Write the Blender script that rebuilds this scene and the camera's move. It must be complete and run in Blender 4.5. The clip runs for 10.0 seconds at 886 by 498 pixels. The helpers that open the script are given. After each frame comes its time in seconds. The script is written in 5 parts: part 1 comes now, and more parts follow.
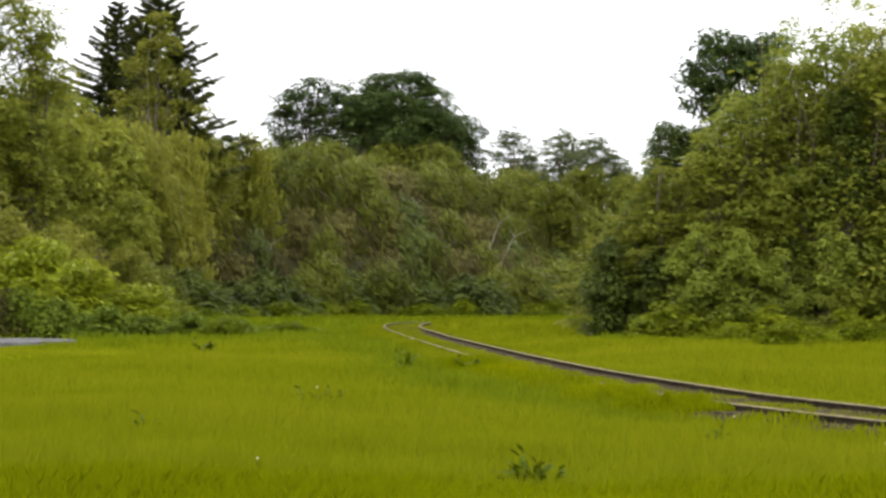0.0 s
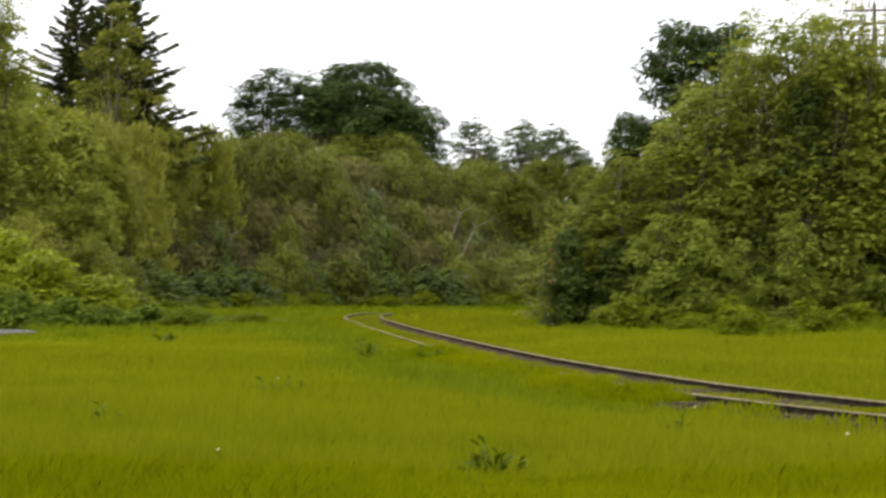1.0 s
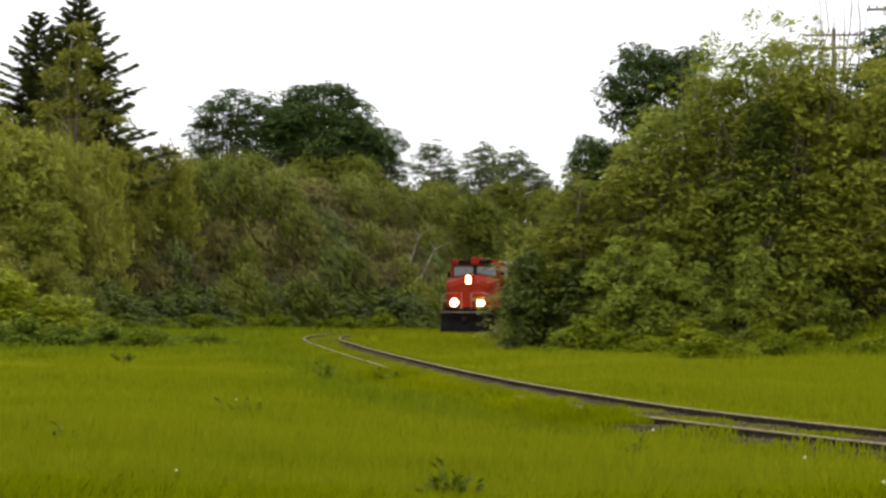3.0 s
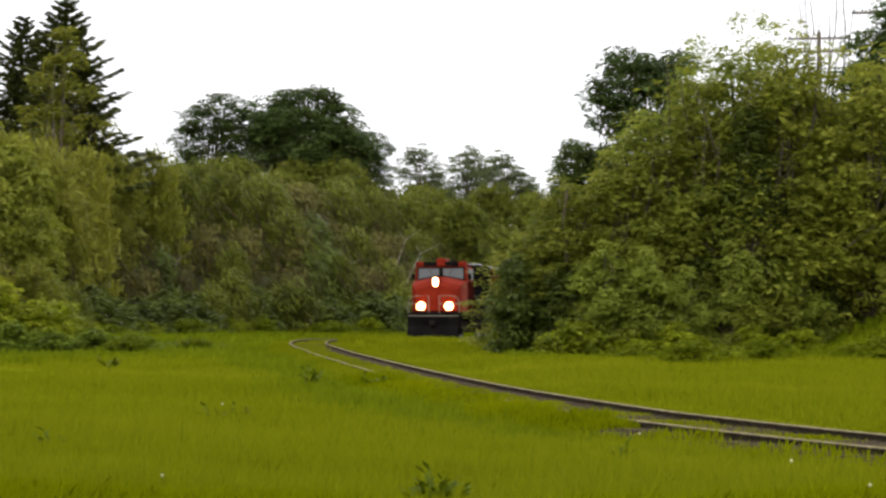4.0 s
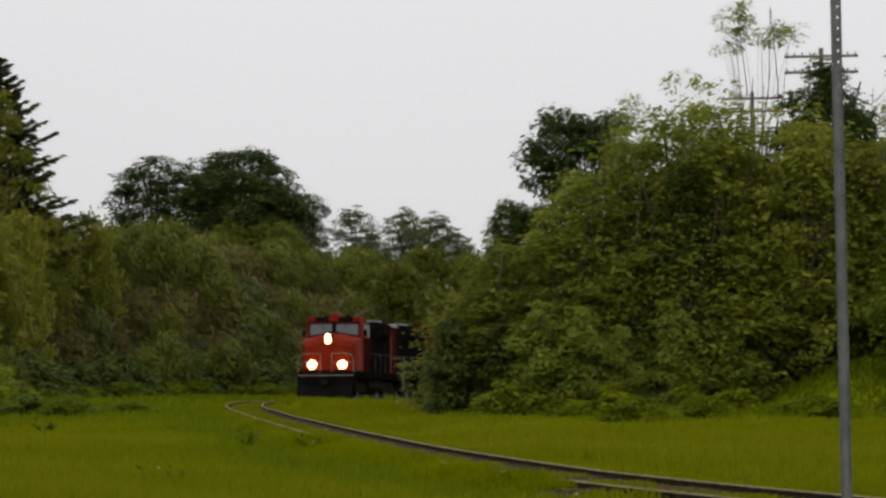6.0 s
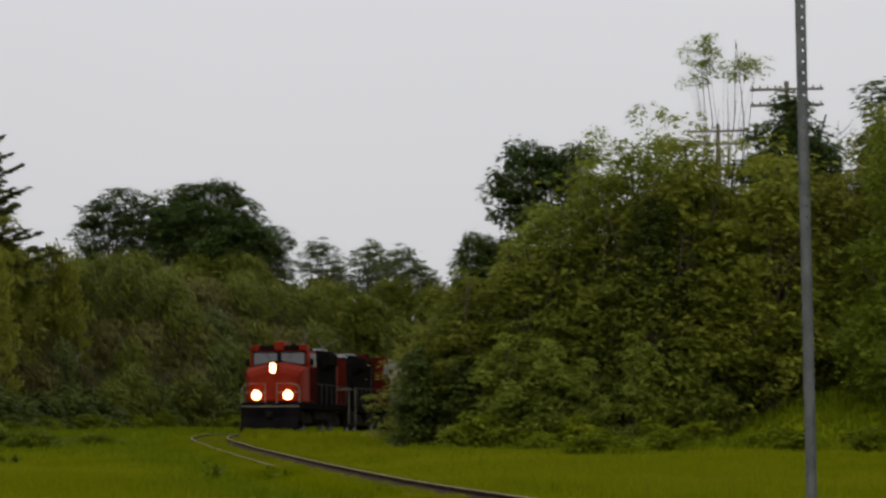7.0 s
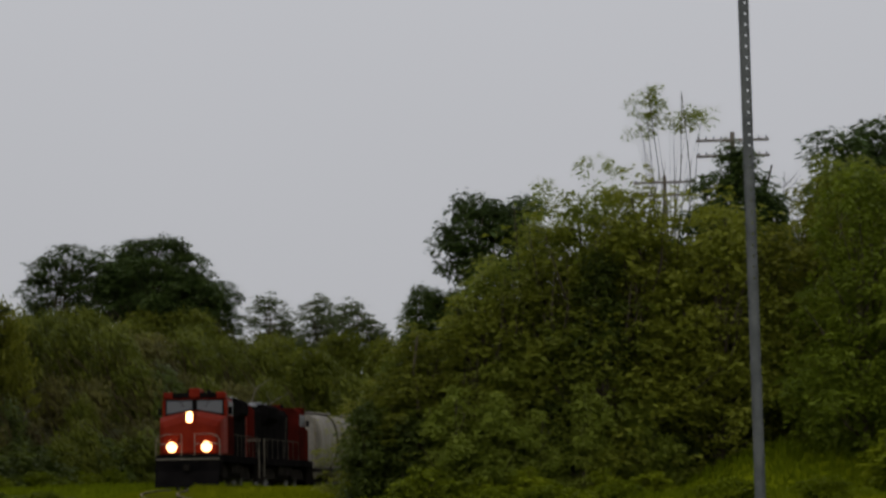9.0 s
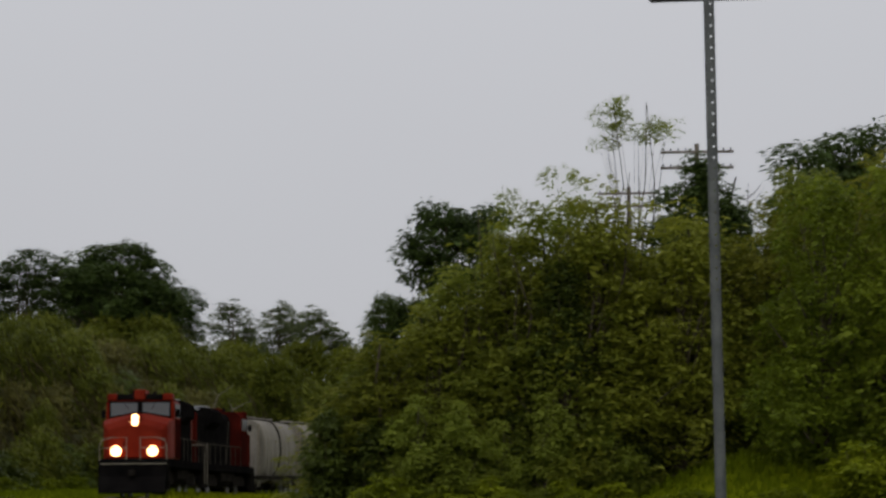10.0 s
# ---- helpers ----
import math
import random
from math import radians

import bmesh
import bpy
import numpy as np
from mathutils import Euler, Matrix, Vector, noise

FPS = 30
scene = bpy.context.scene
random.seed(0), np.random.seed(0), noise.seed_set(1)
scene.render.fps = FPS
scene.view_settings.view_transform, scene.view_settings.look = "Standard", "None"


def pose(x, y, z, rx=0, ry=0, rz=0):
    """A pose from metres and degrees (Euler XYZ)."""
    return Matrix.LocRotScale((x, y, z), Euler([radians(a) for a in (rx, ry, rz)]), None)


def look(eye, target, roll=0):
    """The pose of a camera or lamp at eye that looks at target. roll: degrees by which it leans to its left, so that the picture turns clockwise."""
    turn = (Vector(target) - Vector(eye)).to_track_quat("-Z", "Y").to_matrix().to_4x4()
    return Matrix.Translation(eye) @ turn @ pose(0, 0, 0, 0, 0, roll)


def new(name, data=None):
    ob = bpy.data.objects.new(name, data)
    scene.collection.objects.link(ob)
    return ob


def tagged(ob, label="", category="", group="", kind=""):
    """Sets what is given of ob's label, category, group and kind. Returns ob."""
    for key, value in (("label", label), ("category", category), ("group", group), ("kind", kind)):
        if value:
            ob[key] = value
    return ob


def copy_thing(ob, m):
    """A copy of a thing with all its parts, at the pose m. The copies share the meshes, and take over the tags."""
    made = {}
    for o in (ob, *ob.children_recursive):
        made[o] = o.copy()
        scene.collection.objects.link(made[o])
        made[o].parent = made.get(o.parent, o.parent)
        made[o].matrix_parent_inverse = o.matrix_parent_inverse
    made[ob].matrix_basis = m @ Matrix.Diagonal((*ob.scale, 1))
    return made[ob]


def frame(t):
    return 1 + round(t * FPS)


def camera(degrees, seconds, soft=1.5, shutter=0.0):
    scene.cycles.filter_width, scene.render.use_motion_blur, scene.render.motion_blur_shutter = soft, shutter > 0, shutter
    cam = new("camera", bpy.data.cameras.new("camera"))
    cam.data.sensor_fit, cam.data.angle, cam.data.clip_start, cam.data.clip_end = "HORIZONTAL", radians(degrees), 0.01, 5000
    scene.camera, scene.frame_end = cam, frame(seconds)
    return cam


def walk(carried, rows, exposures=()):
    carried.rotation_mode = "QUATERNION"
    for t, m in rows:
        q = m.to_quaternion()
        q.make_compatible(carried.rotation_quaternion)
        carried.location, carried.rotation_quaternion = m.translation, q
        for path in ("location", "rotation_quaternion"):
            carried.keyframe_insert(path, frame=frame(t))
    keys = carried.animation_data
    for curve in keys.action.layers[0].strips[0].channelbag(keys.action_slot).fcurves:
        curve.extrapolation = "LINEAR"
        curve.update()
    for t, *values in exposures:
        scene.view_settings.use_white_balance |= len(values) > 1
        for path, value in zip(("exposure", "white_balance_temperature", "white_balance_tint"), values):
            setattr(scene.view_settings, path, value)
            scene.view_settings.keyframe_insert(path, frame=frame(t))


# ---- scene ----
# A long lens on a hand-held camera that stands beside a single track and pans after a train.
cam = camera(17.83, 10.0, soft=2.75, shutter=0.5)
EYE = Vector((0, 0, 1.7))
# seconds, degrees to the right, degrees up, roll
PATH = [
    (0.0, -1.93, 0.91, -0.12), (0.1, -2.01, 1.03, -0.19), (0.2, -2.10, 1.06, -0.25), (0.3, -2.10, 0.98, -0.31),
    (0.4, -2.01, 0.82, -0.38), (0.5, -1.88, 0.68, -0.44), (0.6, -1.73, 0.56, -0.38), (0.7, -1.59, 0.53, -0.32),
    (0.8, -1.45, 0.56, -0.26), (0.9, -1.31, 0.62, -0.21), (1.0, -1.14, 0.72, -0.15), (1.1, -0.90, 0.87, -0.11),
    (1.2, -0.69, 1.02, -0.07), (1.3, -0.49, 1.16, -0.03), (1.4, -0.33, 1.24, 0.01), (1.5, -0.28, 1.19, 0.04),
    (1.6, -0.24, 1.04, 0.07), (1.7, -0.26, 1.00, 0.10), (1.8, -0.36, 0.89, 0.12), (1.9, -0.76, 0.77, 0.15),
    (2.0, -1.03, 0.94, 0.18), (2.2, -0.43, 1.73, 0.83), (3.3, -0.29, 1.04, -0.01), (3.4, -0.24, 1.12, 0.05),
    (3.5, -0.22, 1.17, 0.12), (3.6, -0.17, 1.22, 0.10), (3.7, -0.10, 1.22, 0.08), (3.8, -0.06, 1.22, 0.06),
    (3.9, -0.04, 1.23, 0.03), (4.0, -0.03, 1.25, 0.01), (4.2, -0.01, 1.36, 0.01), (4.4, 0.01, 1.51, 0.00),
    (4.5, -0.00, 1.55, 0.00), (4.6, -0.01, 1.59, -0.02), (4.7, 0.01, 1.65, -0.03), (4.8, 0.02, 1.67, -0.05),
    (4.9, 0.02, 1.77, -0.06), (5.0, 0.09, 1.83, -0.08), (5.1, 0.26, 1.97, -0.11), (5.2, 0.56, 2.21, -0.14),
    (5.3, 0.79, 2.37, -0.17), (5.4, 0.82, 2.44, -0.20), (5.5, 0.86, 2.42, -0.23), (5.6, 0.89, 2.39, -0.27),
    (5.7, 1.00, 2.35, -0.32), (6.8, 1.81, 3.20, -0.37), (6.9, 1.92, 3.21, -0.38), (7.0, 1.97, 3.14, -0.38),
    (7.1, 2.16, 3.08, -0.24), (7.2, 2.26, 3.14, -0.10), (7.3, 2.31, 3.49, 0.04), (7.4, 2.47, 4.03, 0.18),
    (7.5, 2.81, 4.48, 0.32), (7.6, 2.86, 4.73, 0.14), (7.7, 2.86, 4.82, -0.03), (7.8, 2.86, 4.93, -0.21),
    (7.9, 2.95, 5.00, -0.39), (8.0, 2.97, 4.96, -0.57), (8.1, 2.97, 4.90, -0.56), (8.2, 3.06, 4.82, -0.56),
    (8.3, 3.06, 4.76, -0.56), (8.4, 3.00, 4.61, -0.56), (8.5, 3.11, 4.61, -0.56), (8.6, 3.23, 4.63, -0.64),
    (8.7, 3.24, 4.62, -0.72), (8.8, 3.31, 4.52, -0.80), (8.9, 3.10, 4.36, -0.89), (9.0, 3.04, 4.21, -0.97),
    (9.1, 3.08, 4.04, -0.95), (9.2, 3.11, 4.05, -0.92), (9.3, 3.30, 4.12, -0.90), (9.4, 3.37, 4.19, -0.88),
    (9.5, 3.34, 4.17, -0.86), (9.6, 3.43, 4.22, -0.78), (9.7, 3.70, 4.32, -0.69), (9.8, 3.96, 4.34, -0.60),
    (9.9, 3.78, 4.32, -0.51), (10.0, 3.78, 4.38, -0.43),
]


def aim(yaw, pitch):
    a, b = radians(yaw), radians(pitch)
    return EYE + 100 * Vector((math.sin(a) * math.cos(b), math.cos(a) * math.cos(b), math.sin(b)))


EXPOSURES = [(0, 0.58, 6560, 10.3), (1.0, 0.44, 6560, 10.3), (2.2, 0.31, 6600, 10.3), (3.5, 0.23, 6620, 10.3), (4.5, 0.17, 6650, 10.3), (5.5, -0.4, 6750, 10.3), (7.0, -0.85, 6600, 10.3), (7.5, -0.92, 6520, 10.3), (8.0, -1.2, 6500, 10.3), (8.5, -1.3, 6480, 10.3), (9.0, -1.3, 6450, 10.3), (9.5, -1.25, 6450, 10.3), (10.0, -1.15, 6450, 10.3)]
walk(cam, [(t, look(EYE, aim(a, b), c)) for t, a, b, c in PATH], EXPOSURES)

# ---- world: an overcast evening sky, three times brighter overhead than at the horizon ----
world = bpy.data.worlds.new("overcast_sky")
scene.world = world
world.use_nodes = True
wn, wl = world.node_tree.nodes, world.node_tree.links
wn.clear()
w_out, w_bg = wn.new("ShaderNodeOutputWorld"), wn.new("ShaderNodeBackground")
w_sky = wn.new("ShaderNodeTexSky")
w_sky.sky_type, w_sky.sun_disc, w_sky.sun_elevation, w_sky.sun_rotation = "NISHITA", False, radians(40), radians(250)
w_sat = wn.new("ShaderNodeHueSaturation")
w_sat.inputs["Saturation"].default_value, w_sat.inputs["Value"].default_value = 0.25, 0.08
w_geo, w_sep = wn.new("ShaderNodeTexCoord"), wn.new("ShaderNodeSeparateXYZ")
w_ramp = wn.new("ShaderNodeMapRange")
w_ramp.inputs["From Min"].default_value, w_ramp.inputs["From Max"].default_value = 0.0, 1.0
w_ramp.inputs["To Min"].default_value, w_ramp.inputs["To Max"].default_value = 1.22, 2.45
w_cloud, w_cmul = wn.new("ShaderNodeTexNoise"), wn.new("ShaderNodeMapRange")
w_cloud.inputs["Scale"].default_value = 2.5
w_cmul.inputs["To Min"].default_value, w_cmul.inputs["To Max"].default_value = 0.94, 1.06
w_grey, w_mix, w_mul = wn.new("ShaderNodeMix"), wn.new("ShaderNodeMix"), wn.new("ShaderNodeMath")
w_mul.operation = "MULTIPLY"
w_grey.data_type = w_mix.data_type = "RGBA"
w_grey.blend_type = "MULTIPLY"
w_grey.inputs[0].default_value = 1.0
w_grey.inputs[6].default_value = (0.975, 0.985, 1.035, 1)
w_mix.inputs[0].default_value = 0.15
wl.new(w_geo.outputs["Generated"], w_sep.inputs[0])
wl.new(w_geo.outputs["Generated"], w_cloud.inputs["Vector"])
wl.new(w_cloud.outputs[0], w_cmul.inputs["Value"])
wl.new(w_sep.outputs["Z"], w_ramp.inputs["Value"])
wl.new(w_ramp.outputs[0], w_mul.inputs[0])
wl.new(w_cmul.outputs[0], w_mul.inputs[1])
wl.new(w_mul.outputs[0], w_grey.inputs[7])
wl.new(w_sky.outputs[0], w_sat.inputs["Color"])
wl.new(w_grey.outputs[2], w_mix.inputs[6])
wl.new(w_sat.outputs[0], w_mix.inputs[7])
wl.new(w_mix.outputs[2], w_bg.inputs[0])
wl.new(w_bg.outputs[0], w_out.inputs[0])

sun_data = bpy.data.lights.new("sun", "SUN")
sun_data.energy, sun_data.angle, sun_data.color = 0.8, radians(30), (1.0, 0.97, 0.9)
sun = new("sun", sun_data)
sun.matrix_world = look((-30, -60, 70), (0, 60, 0))


# ---- materials ----
def shader(name):
    m = bpy.data.materials.new(name)
    m.use_nodes = True
    return m, m.node_tree.nodes, m.node_tree.links, m.node_tree.nodes["Principled BSDF"]


def ramp(nodes, stops):
    r = nodes.new("ShaderNodeValToRGB")
    while len(r.color_ramp.elements) < len(stops):
        r.color_ramp.elements.new(0.5)
    for e, (p, c) in zip(r.color_ramp.elements, stops):
        e.position, e.color = p, (*c, 1)
    return r


def surface(name, stops, scale=4.0, rough=0.7, metal=0.0, bump=0.3, fine=40.0, stretch=(1, 1, 1), coat=0.0, gloss=0.3):
    """Two scales of noise through a colour ramp, with fine relief."""
    m, n, l, p = shader(name)
    tc, mp = n.new("ShaderNodeTexCoord"), n.new("ShaderNodeMapping")
    mp.inputs["Scale"].default_value = stretch
    a, b, mix = n.new("ShaderNodeTexNoise"), n.new("ShaderNodeTexNoise"), n.new("ShaderNodeMath")
    a.inputs["Scale"].default_value, b.inputs["Scale"].default_value = scale, fine
    a.inputs["Detail"].default_value = b.inputs["Detail"].default_value = 4
    mix.operation = "MULTIPLY_ADD"
    mix.inputs[1].default_value = 0.35
    r, bp = ramp(n, stops), n.new("ShaderNodeBump")
    sub = n.new("ShaderNodeMath")
    sub.operation, sub.inputs[1].default_value = "SUBTRACT", 0.175
    bp.inputs["Strength"].default_value, bp.inputs["Distance"].default_value = bump, 0.02
    l.new(tc.outputs["Object"], mp.inputs[0])
    l.new(mp.outputs[0], a.inputs["Vector"])
    l.new(mp.outputs[0], b.inputs["Vector"])
    l.new(b.outputs[0], mix.inputs[0])
    l.new(a.outputs[0], mix.inputs[2])
    l.new(mix.outputs[0], sub.inputs[0])
    l.new(sub.outputs[0], r.inputs[0])
    l.new(r.outputs[0], p.inputs["Base Color"])
    l.new(b.outputs[0], bp.inputs["Height"])
    l.new(bp.outputs[0], p.inputs["Normal"])
    p.inputs["Roughness"].default_value, p.inputs["Metallic"].default_value = rough, metal
    p.inputs["Coat Weight"].default_value = coat
    p.inputs["Specular IOR Level"].default_value = gloss
    return m


def leaf_material(name, dark, mid, light, through_leaf=0.35, rough=0.5, patch=0.8, gloss=0.17):
    """Leaves: each one its own shade, each plant a little different, with broad patches; light passes through."""
    m, n, l, p = shader(name)
    geo, info, tc, noise_a = n.new("ShaderNodeNewGeometry"), n.new("ShaderNodeObjectInfo"), n.new("ShaderNodeTexCoord"), n.new("ShaderNodeTexNoise")
    noise_a.inputs["Scale"].default_value, noise_a.inputs["Detail"].default_value = patch, 3
    s1, s2, s3 = (n.new("ShaderNodeMath") for _ in range(3))
    for s in (s1, s2, s3):
        s.operation = "MULTIPLY_ADD"
    s1.inputs[1].default_value, s1.inputs[2].default_value = 0.32, -0.26
    s2.inputs[1].default_value = 0.25
    s3.inputs[1].default_value = 0.95
    r = ramp(n, [(0.12, dark), (0.5, mid), (0.9, light)])
    tr, mix, out = n.new("ShaderNodeBsdfTranslucent"), n.new("ShaderNodeMixShader"), n["Material Output"]
    l.new(geo.outputs["Random Per Island"], s1.inputs[0])
    l.new(info.outputs["Random"], s2.inputs[0])
    l.new(s1.outputs[0], s2.inputs[2])
    l.new(tc.outputs["Object"], noise_a.inputs["Vector"])
    l.new(noise_a.outputs[0], s3.inputs[0])
    l.new(s2.outputs[0], s3.inputs[2])
    l.new(s3.outputs[0], r.inputs[0])
    l.new(r.outputs[0], p.inputs["Base Color"])
    l.new(r.outputs[0], tr.inputs["Color"])
    p.inputs["Roughness"].default_value = rough
    p.inputs["Specular IOR Level"].default_value = gloss
    mix.inputs[0].default_value = through_leaf
    l.new(p.outputs[0], mix.inputs[1])
    l.new(tr.outputs[0], mix.inputs[2])
    l.new(mix.outputs[0], out.inputs["Surface"])
    return m


LEAF_OLIVE = leaf_material("olive_leaves", (0.1107, 0.121, 0.0142), (0.193, 0.2008, 0.0219), (0.3153, 0.3114, 0.0463), 0.52)
LEAF_LIME = leaf_material("lime_green_leaves", (0.086, 0.0968, 0.0108), (0.1667, 0.1814, 0.0175), (0.2957, 0.3024, 0.0403), 0.52)
LEAF_LIGHT = leaf_material("light_yellowish_leaves", (0.103, 0.1187, 0.0134), (0.205, 0.224, 0.0224), (0.345, 0.3606, 0.047), 0.5)
LEAF_SPRING = leaf_material("spring_green_leaves", (0.0924, 0.126, 0.0095), (0.1764, 0.2226, 0.0158), (0.3045, 0.3518, 0.0336), 0.45)
LEAF_YELLOW = leaf_material("yellow_green_leaves", (0.0938, 0.1187, 0.005), (0.1938, 0.2313, 0.0075), (0.35, 0.375, 0.0187), 0.4)
LEAF_DARK = leaf_material("dark_green_leaves", (0.0375, 0.0625, 0.015), (0.065, 0.1, 0.0213), (0.1187, 0.1625, 0.0338), 0.3)
LEAF_DEEP = leaf_material("deep_olive_leaves", (0.0336, 0.047, 0.0078), (0.0672, 0.0896, 0.0112), (0.1232, 0.1512, 0.0202), 0.3)
LEAF_BANK = leaf_material("bank_leaves", (0.046, 0.057, 0.008), (0.096, 0.111, 0.013), (0.174, 0.182, 0.024), 0.38, gloss=0.06)
LEAF_BROWN = leaf_material("brown_green_brush", (0.046, 0.043, 0.012), (0.089, 0.083, 0.020), (0.15, 0.138, 0.034), 0.25, gloss=0.05)
LEAF_PALE = leaf_material("pale_green_leaves", (0.1265, 0.1581, 0.0164), (0.2277, 0.272, 0.0329), (0.3668, 0.4048, 0.0759), 0.5)
# the haze of distance is mixed into this leaf colour
LEAF_FAR = leaf_material("hazed_grey_green_leaves", (0.07, 0.092, 0.036), (0.125, 0.155, 0.058), (0.20, 0.22, 0.095), 0.5)
LEAF_GREEN = leaf_material("fresh_green_leaves", (0.0849, 0.1107, 0.0142), (0.1673, 0.1994, 0.0232), (0.3024, 0.3321, 0.0515), 0.52)
NEEDLES = leaf_material("spruce_needles", (0.035, 0.042, 0.012), (0.062, 0.073, 0.018), (0.115, 0.125, 0.030), 0.25)
GRASS_GREEN = leaf_material("green_weedy_grass", (0.084, 0.112, 0.004), (0.128, 0.160, 0.006), (0.185, 0.21, 0.014), 0.4, 0.9, 0.3, 0.0)
GRASS = leaf_material("field_grass", (0.105, 0.13, 0.0014), (0.163, 0.188, 0.0018), (0.245, 0.245, 0.004), 0.45, 0.9, 0.14, 0.0)
GRASS_FAR = leaf_material("far_field_grass", (0.095, 0.117, 0.003), (0.14, 0.162, 0.004), (0.195, 0.205, 0.008), 0.4, 0.9, 0.1, 0.0)
WEED_DARK = leaf_material("dark_broad_leaves", (0.038, 0.056, 0.003), (0.066, 0.09, 0.004), (0.105, 0.135, 0.007), 0.2, gloss=0.04)
WEED = leaf_material("dark_weed_leaves", (0.07, 0.093, 0.003), (0.115, 0.143, 0.004), (0.17, 0.195, 0.008), gloss=0.04)
LEAF_WEED = leaf_material("green_bramble_leaves", (0.060, 0.090, 0.008), (0.108, 0.148, 0.013), (0.18, 0.215, 0.024), 0.35, gloss=0.04)
GROUND = surface("meadow_soil", [(0.3, (0.10, 0.12, 0.004)), (0.7, (0.15, 0.17, 0.005))], 0.25, 0.95, 0, 0.4, 3, gloss=0.0)
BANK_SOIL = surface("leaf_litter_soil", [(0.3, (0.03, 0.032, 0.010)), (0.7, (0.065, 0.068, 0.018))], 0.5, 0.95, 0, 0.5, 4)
GRAVEL = surface("grey_gravel", [(0.3, (0.075, 0.073, 0.075)), (0.7, (0.15, 0.147, 0.143))], 2, 0.95, 0, 0.8, 18, gloss=0.0)
BALLAST = surface("ballast_stone", [(0.25, (0.028, 0.025, 0.012)), (0.75, (0.06, 0.050, 0.028))], 3, 0.95, 0, 0.6, 30, gloss=0.0)
BARK = surface("grey_brown_bark", [(0.3, (0.05, 0.04, 0.03)), (0.7, (0.14, 0.115, 0.085))], 3, 0.95, 0, 0.8, 20, (1, 1, 0.3), gloss=0.03)
BIRCH_BARK = surface("pale_birch_bark", [(0.3, (0.12, 0.10, 0.075)), (0.55, (0.28, 0.255, 0.20))], 2, 0.8, 0, 0.4, 9, (1, 1, 3))


# ---- mesh helpers ----
def part(name, bm, material, parent=None, label=""):
    me = bpy.data.meshes.new(name)
    bm.to_mesh(me)
    bm.free()
    me.materials.append(material)
    ob = new(name, me)
    if parent is not None:
        ob.parent = parent
    return tagged(ob, label)


def empty(name, m, label, category, group=""):
    ob = new(name)
    ob.matrix_basis = m
    return tagged(ob, label, category, group)


def tube(bm, points, radii, sides=6):
    """A tapered tube through the points."""
    rings = []
    pts = [Vector(p) for p in points]
    for i, p in enumerate(pts):
        d = (pts[min(i + 1, len(pts) - 1)] - pts[max(i - 1, 0)]).normalized()
        u = d.orthogonal().normalized()
        v = d.cross(u)
        rings.append([bm.verts.new(p + radii[i] * (math.cos(a) * u + math.sin(a) * v)) for a in (2 * math.pi * k / sides for k in range(sides))])
    for a, b in zip(rings, rings[1:]):
        for k in range(sides):
            bm.faces.new((a[k], a[(k + 1) % sides], b[(k + 1) % sides], b[k]))
    bm.faces.new(rings[0][::-1])
    bm.faces.new(rings[-1])
    return bm


def box(bm, lo, hi, bevel=0.0):
    made = bmesh.ops.create_cube(bm, size=1)["verts"]
    c, s = [(a + b) / 2 for a, b in zip(lo, hi)], [abs(b - a) for a, b in zip(lo, hi)]
    for v in made:
        v.co = Vector((v.co.x * s[0] + c[0], v.co.y * s[1] + c[1], v.co.z * s[2] + c[2]))
    if bevel:
        edges = {e for v in made for e in v.link_edges}
        bmesh.ops.bevel(bm, geom=list(edges), offset=bevel, segments=2, affect="EDGES", profile=0.5)
    return bm


def prism(bm, outline, x0, x1, axis=0):
    """A closed outline in the plane across an axis, drawn out from x0 to x1."""
    def at(p, d):
        return Vector((d, p[0], p[1])) if axis == 0 else Vector((p[0], d, p[1])) if axis == 1 else Vector((p[0], p[1], d))
    a, b = [bm.verts.new(at(p, x0)) for p in outline], [bm.verts.new(at(p, x1)) for p in outline]
    for i in range(len(a)):
        j = (i + 1) % len(a)
        bm.faces.new((a[i], a[j], b[j], b[i]))
    bm.faces.new(a[::-1])
    bm.faces.new(b)
    bmesh.ops.recalc_face_normals(bm, faces=bm.faces[:])
    return bm


def quads_mesh(name, verts, per=4):
    """A mesh of loose quads or triangles from an (n * per, 3) array."""
    me = bpy.data.meshes.new(name)
    n = len(verts) // per
    me.vertices.add(len(verts))
    me.vertices.foreach_set("co", np.ascontiguousarray(verts, dtype=np.float32).ravel())
    me.loops.add(n * per)
    me.loops.foreach_set("vertex_index", np.arange(n * per, dtype=np.int32))
    me.polygons.add(n)
    me.polygons.foreach_set("loop_start", np.arange(n, dtype=np.int32) * per)
    me.polygons.foreach_set("loop_total", np.full(n, per, dtype=np.int32))
    me.update(calc_edges=True)
    me.validate()
    return me


def unit(v):
    return v / np.maximum(np.linalg.norm(v, axis=1, keepdims=True), 1e-9)


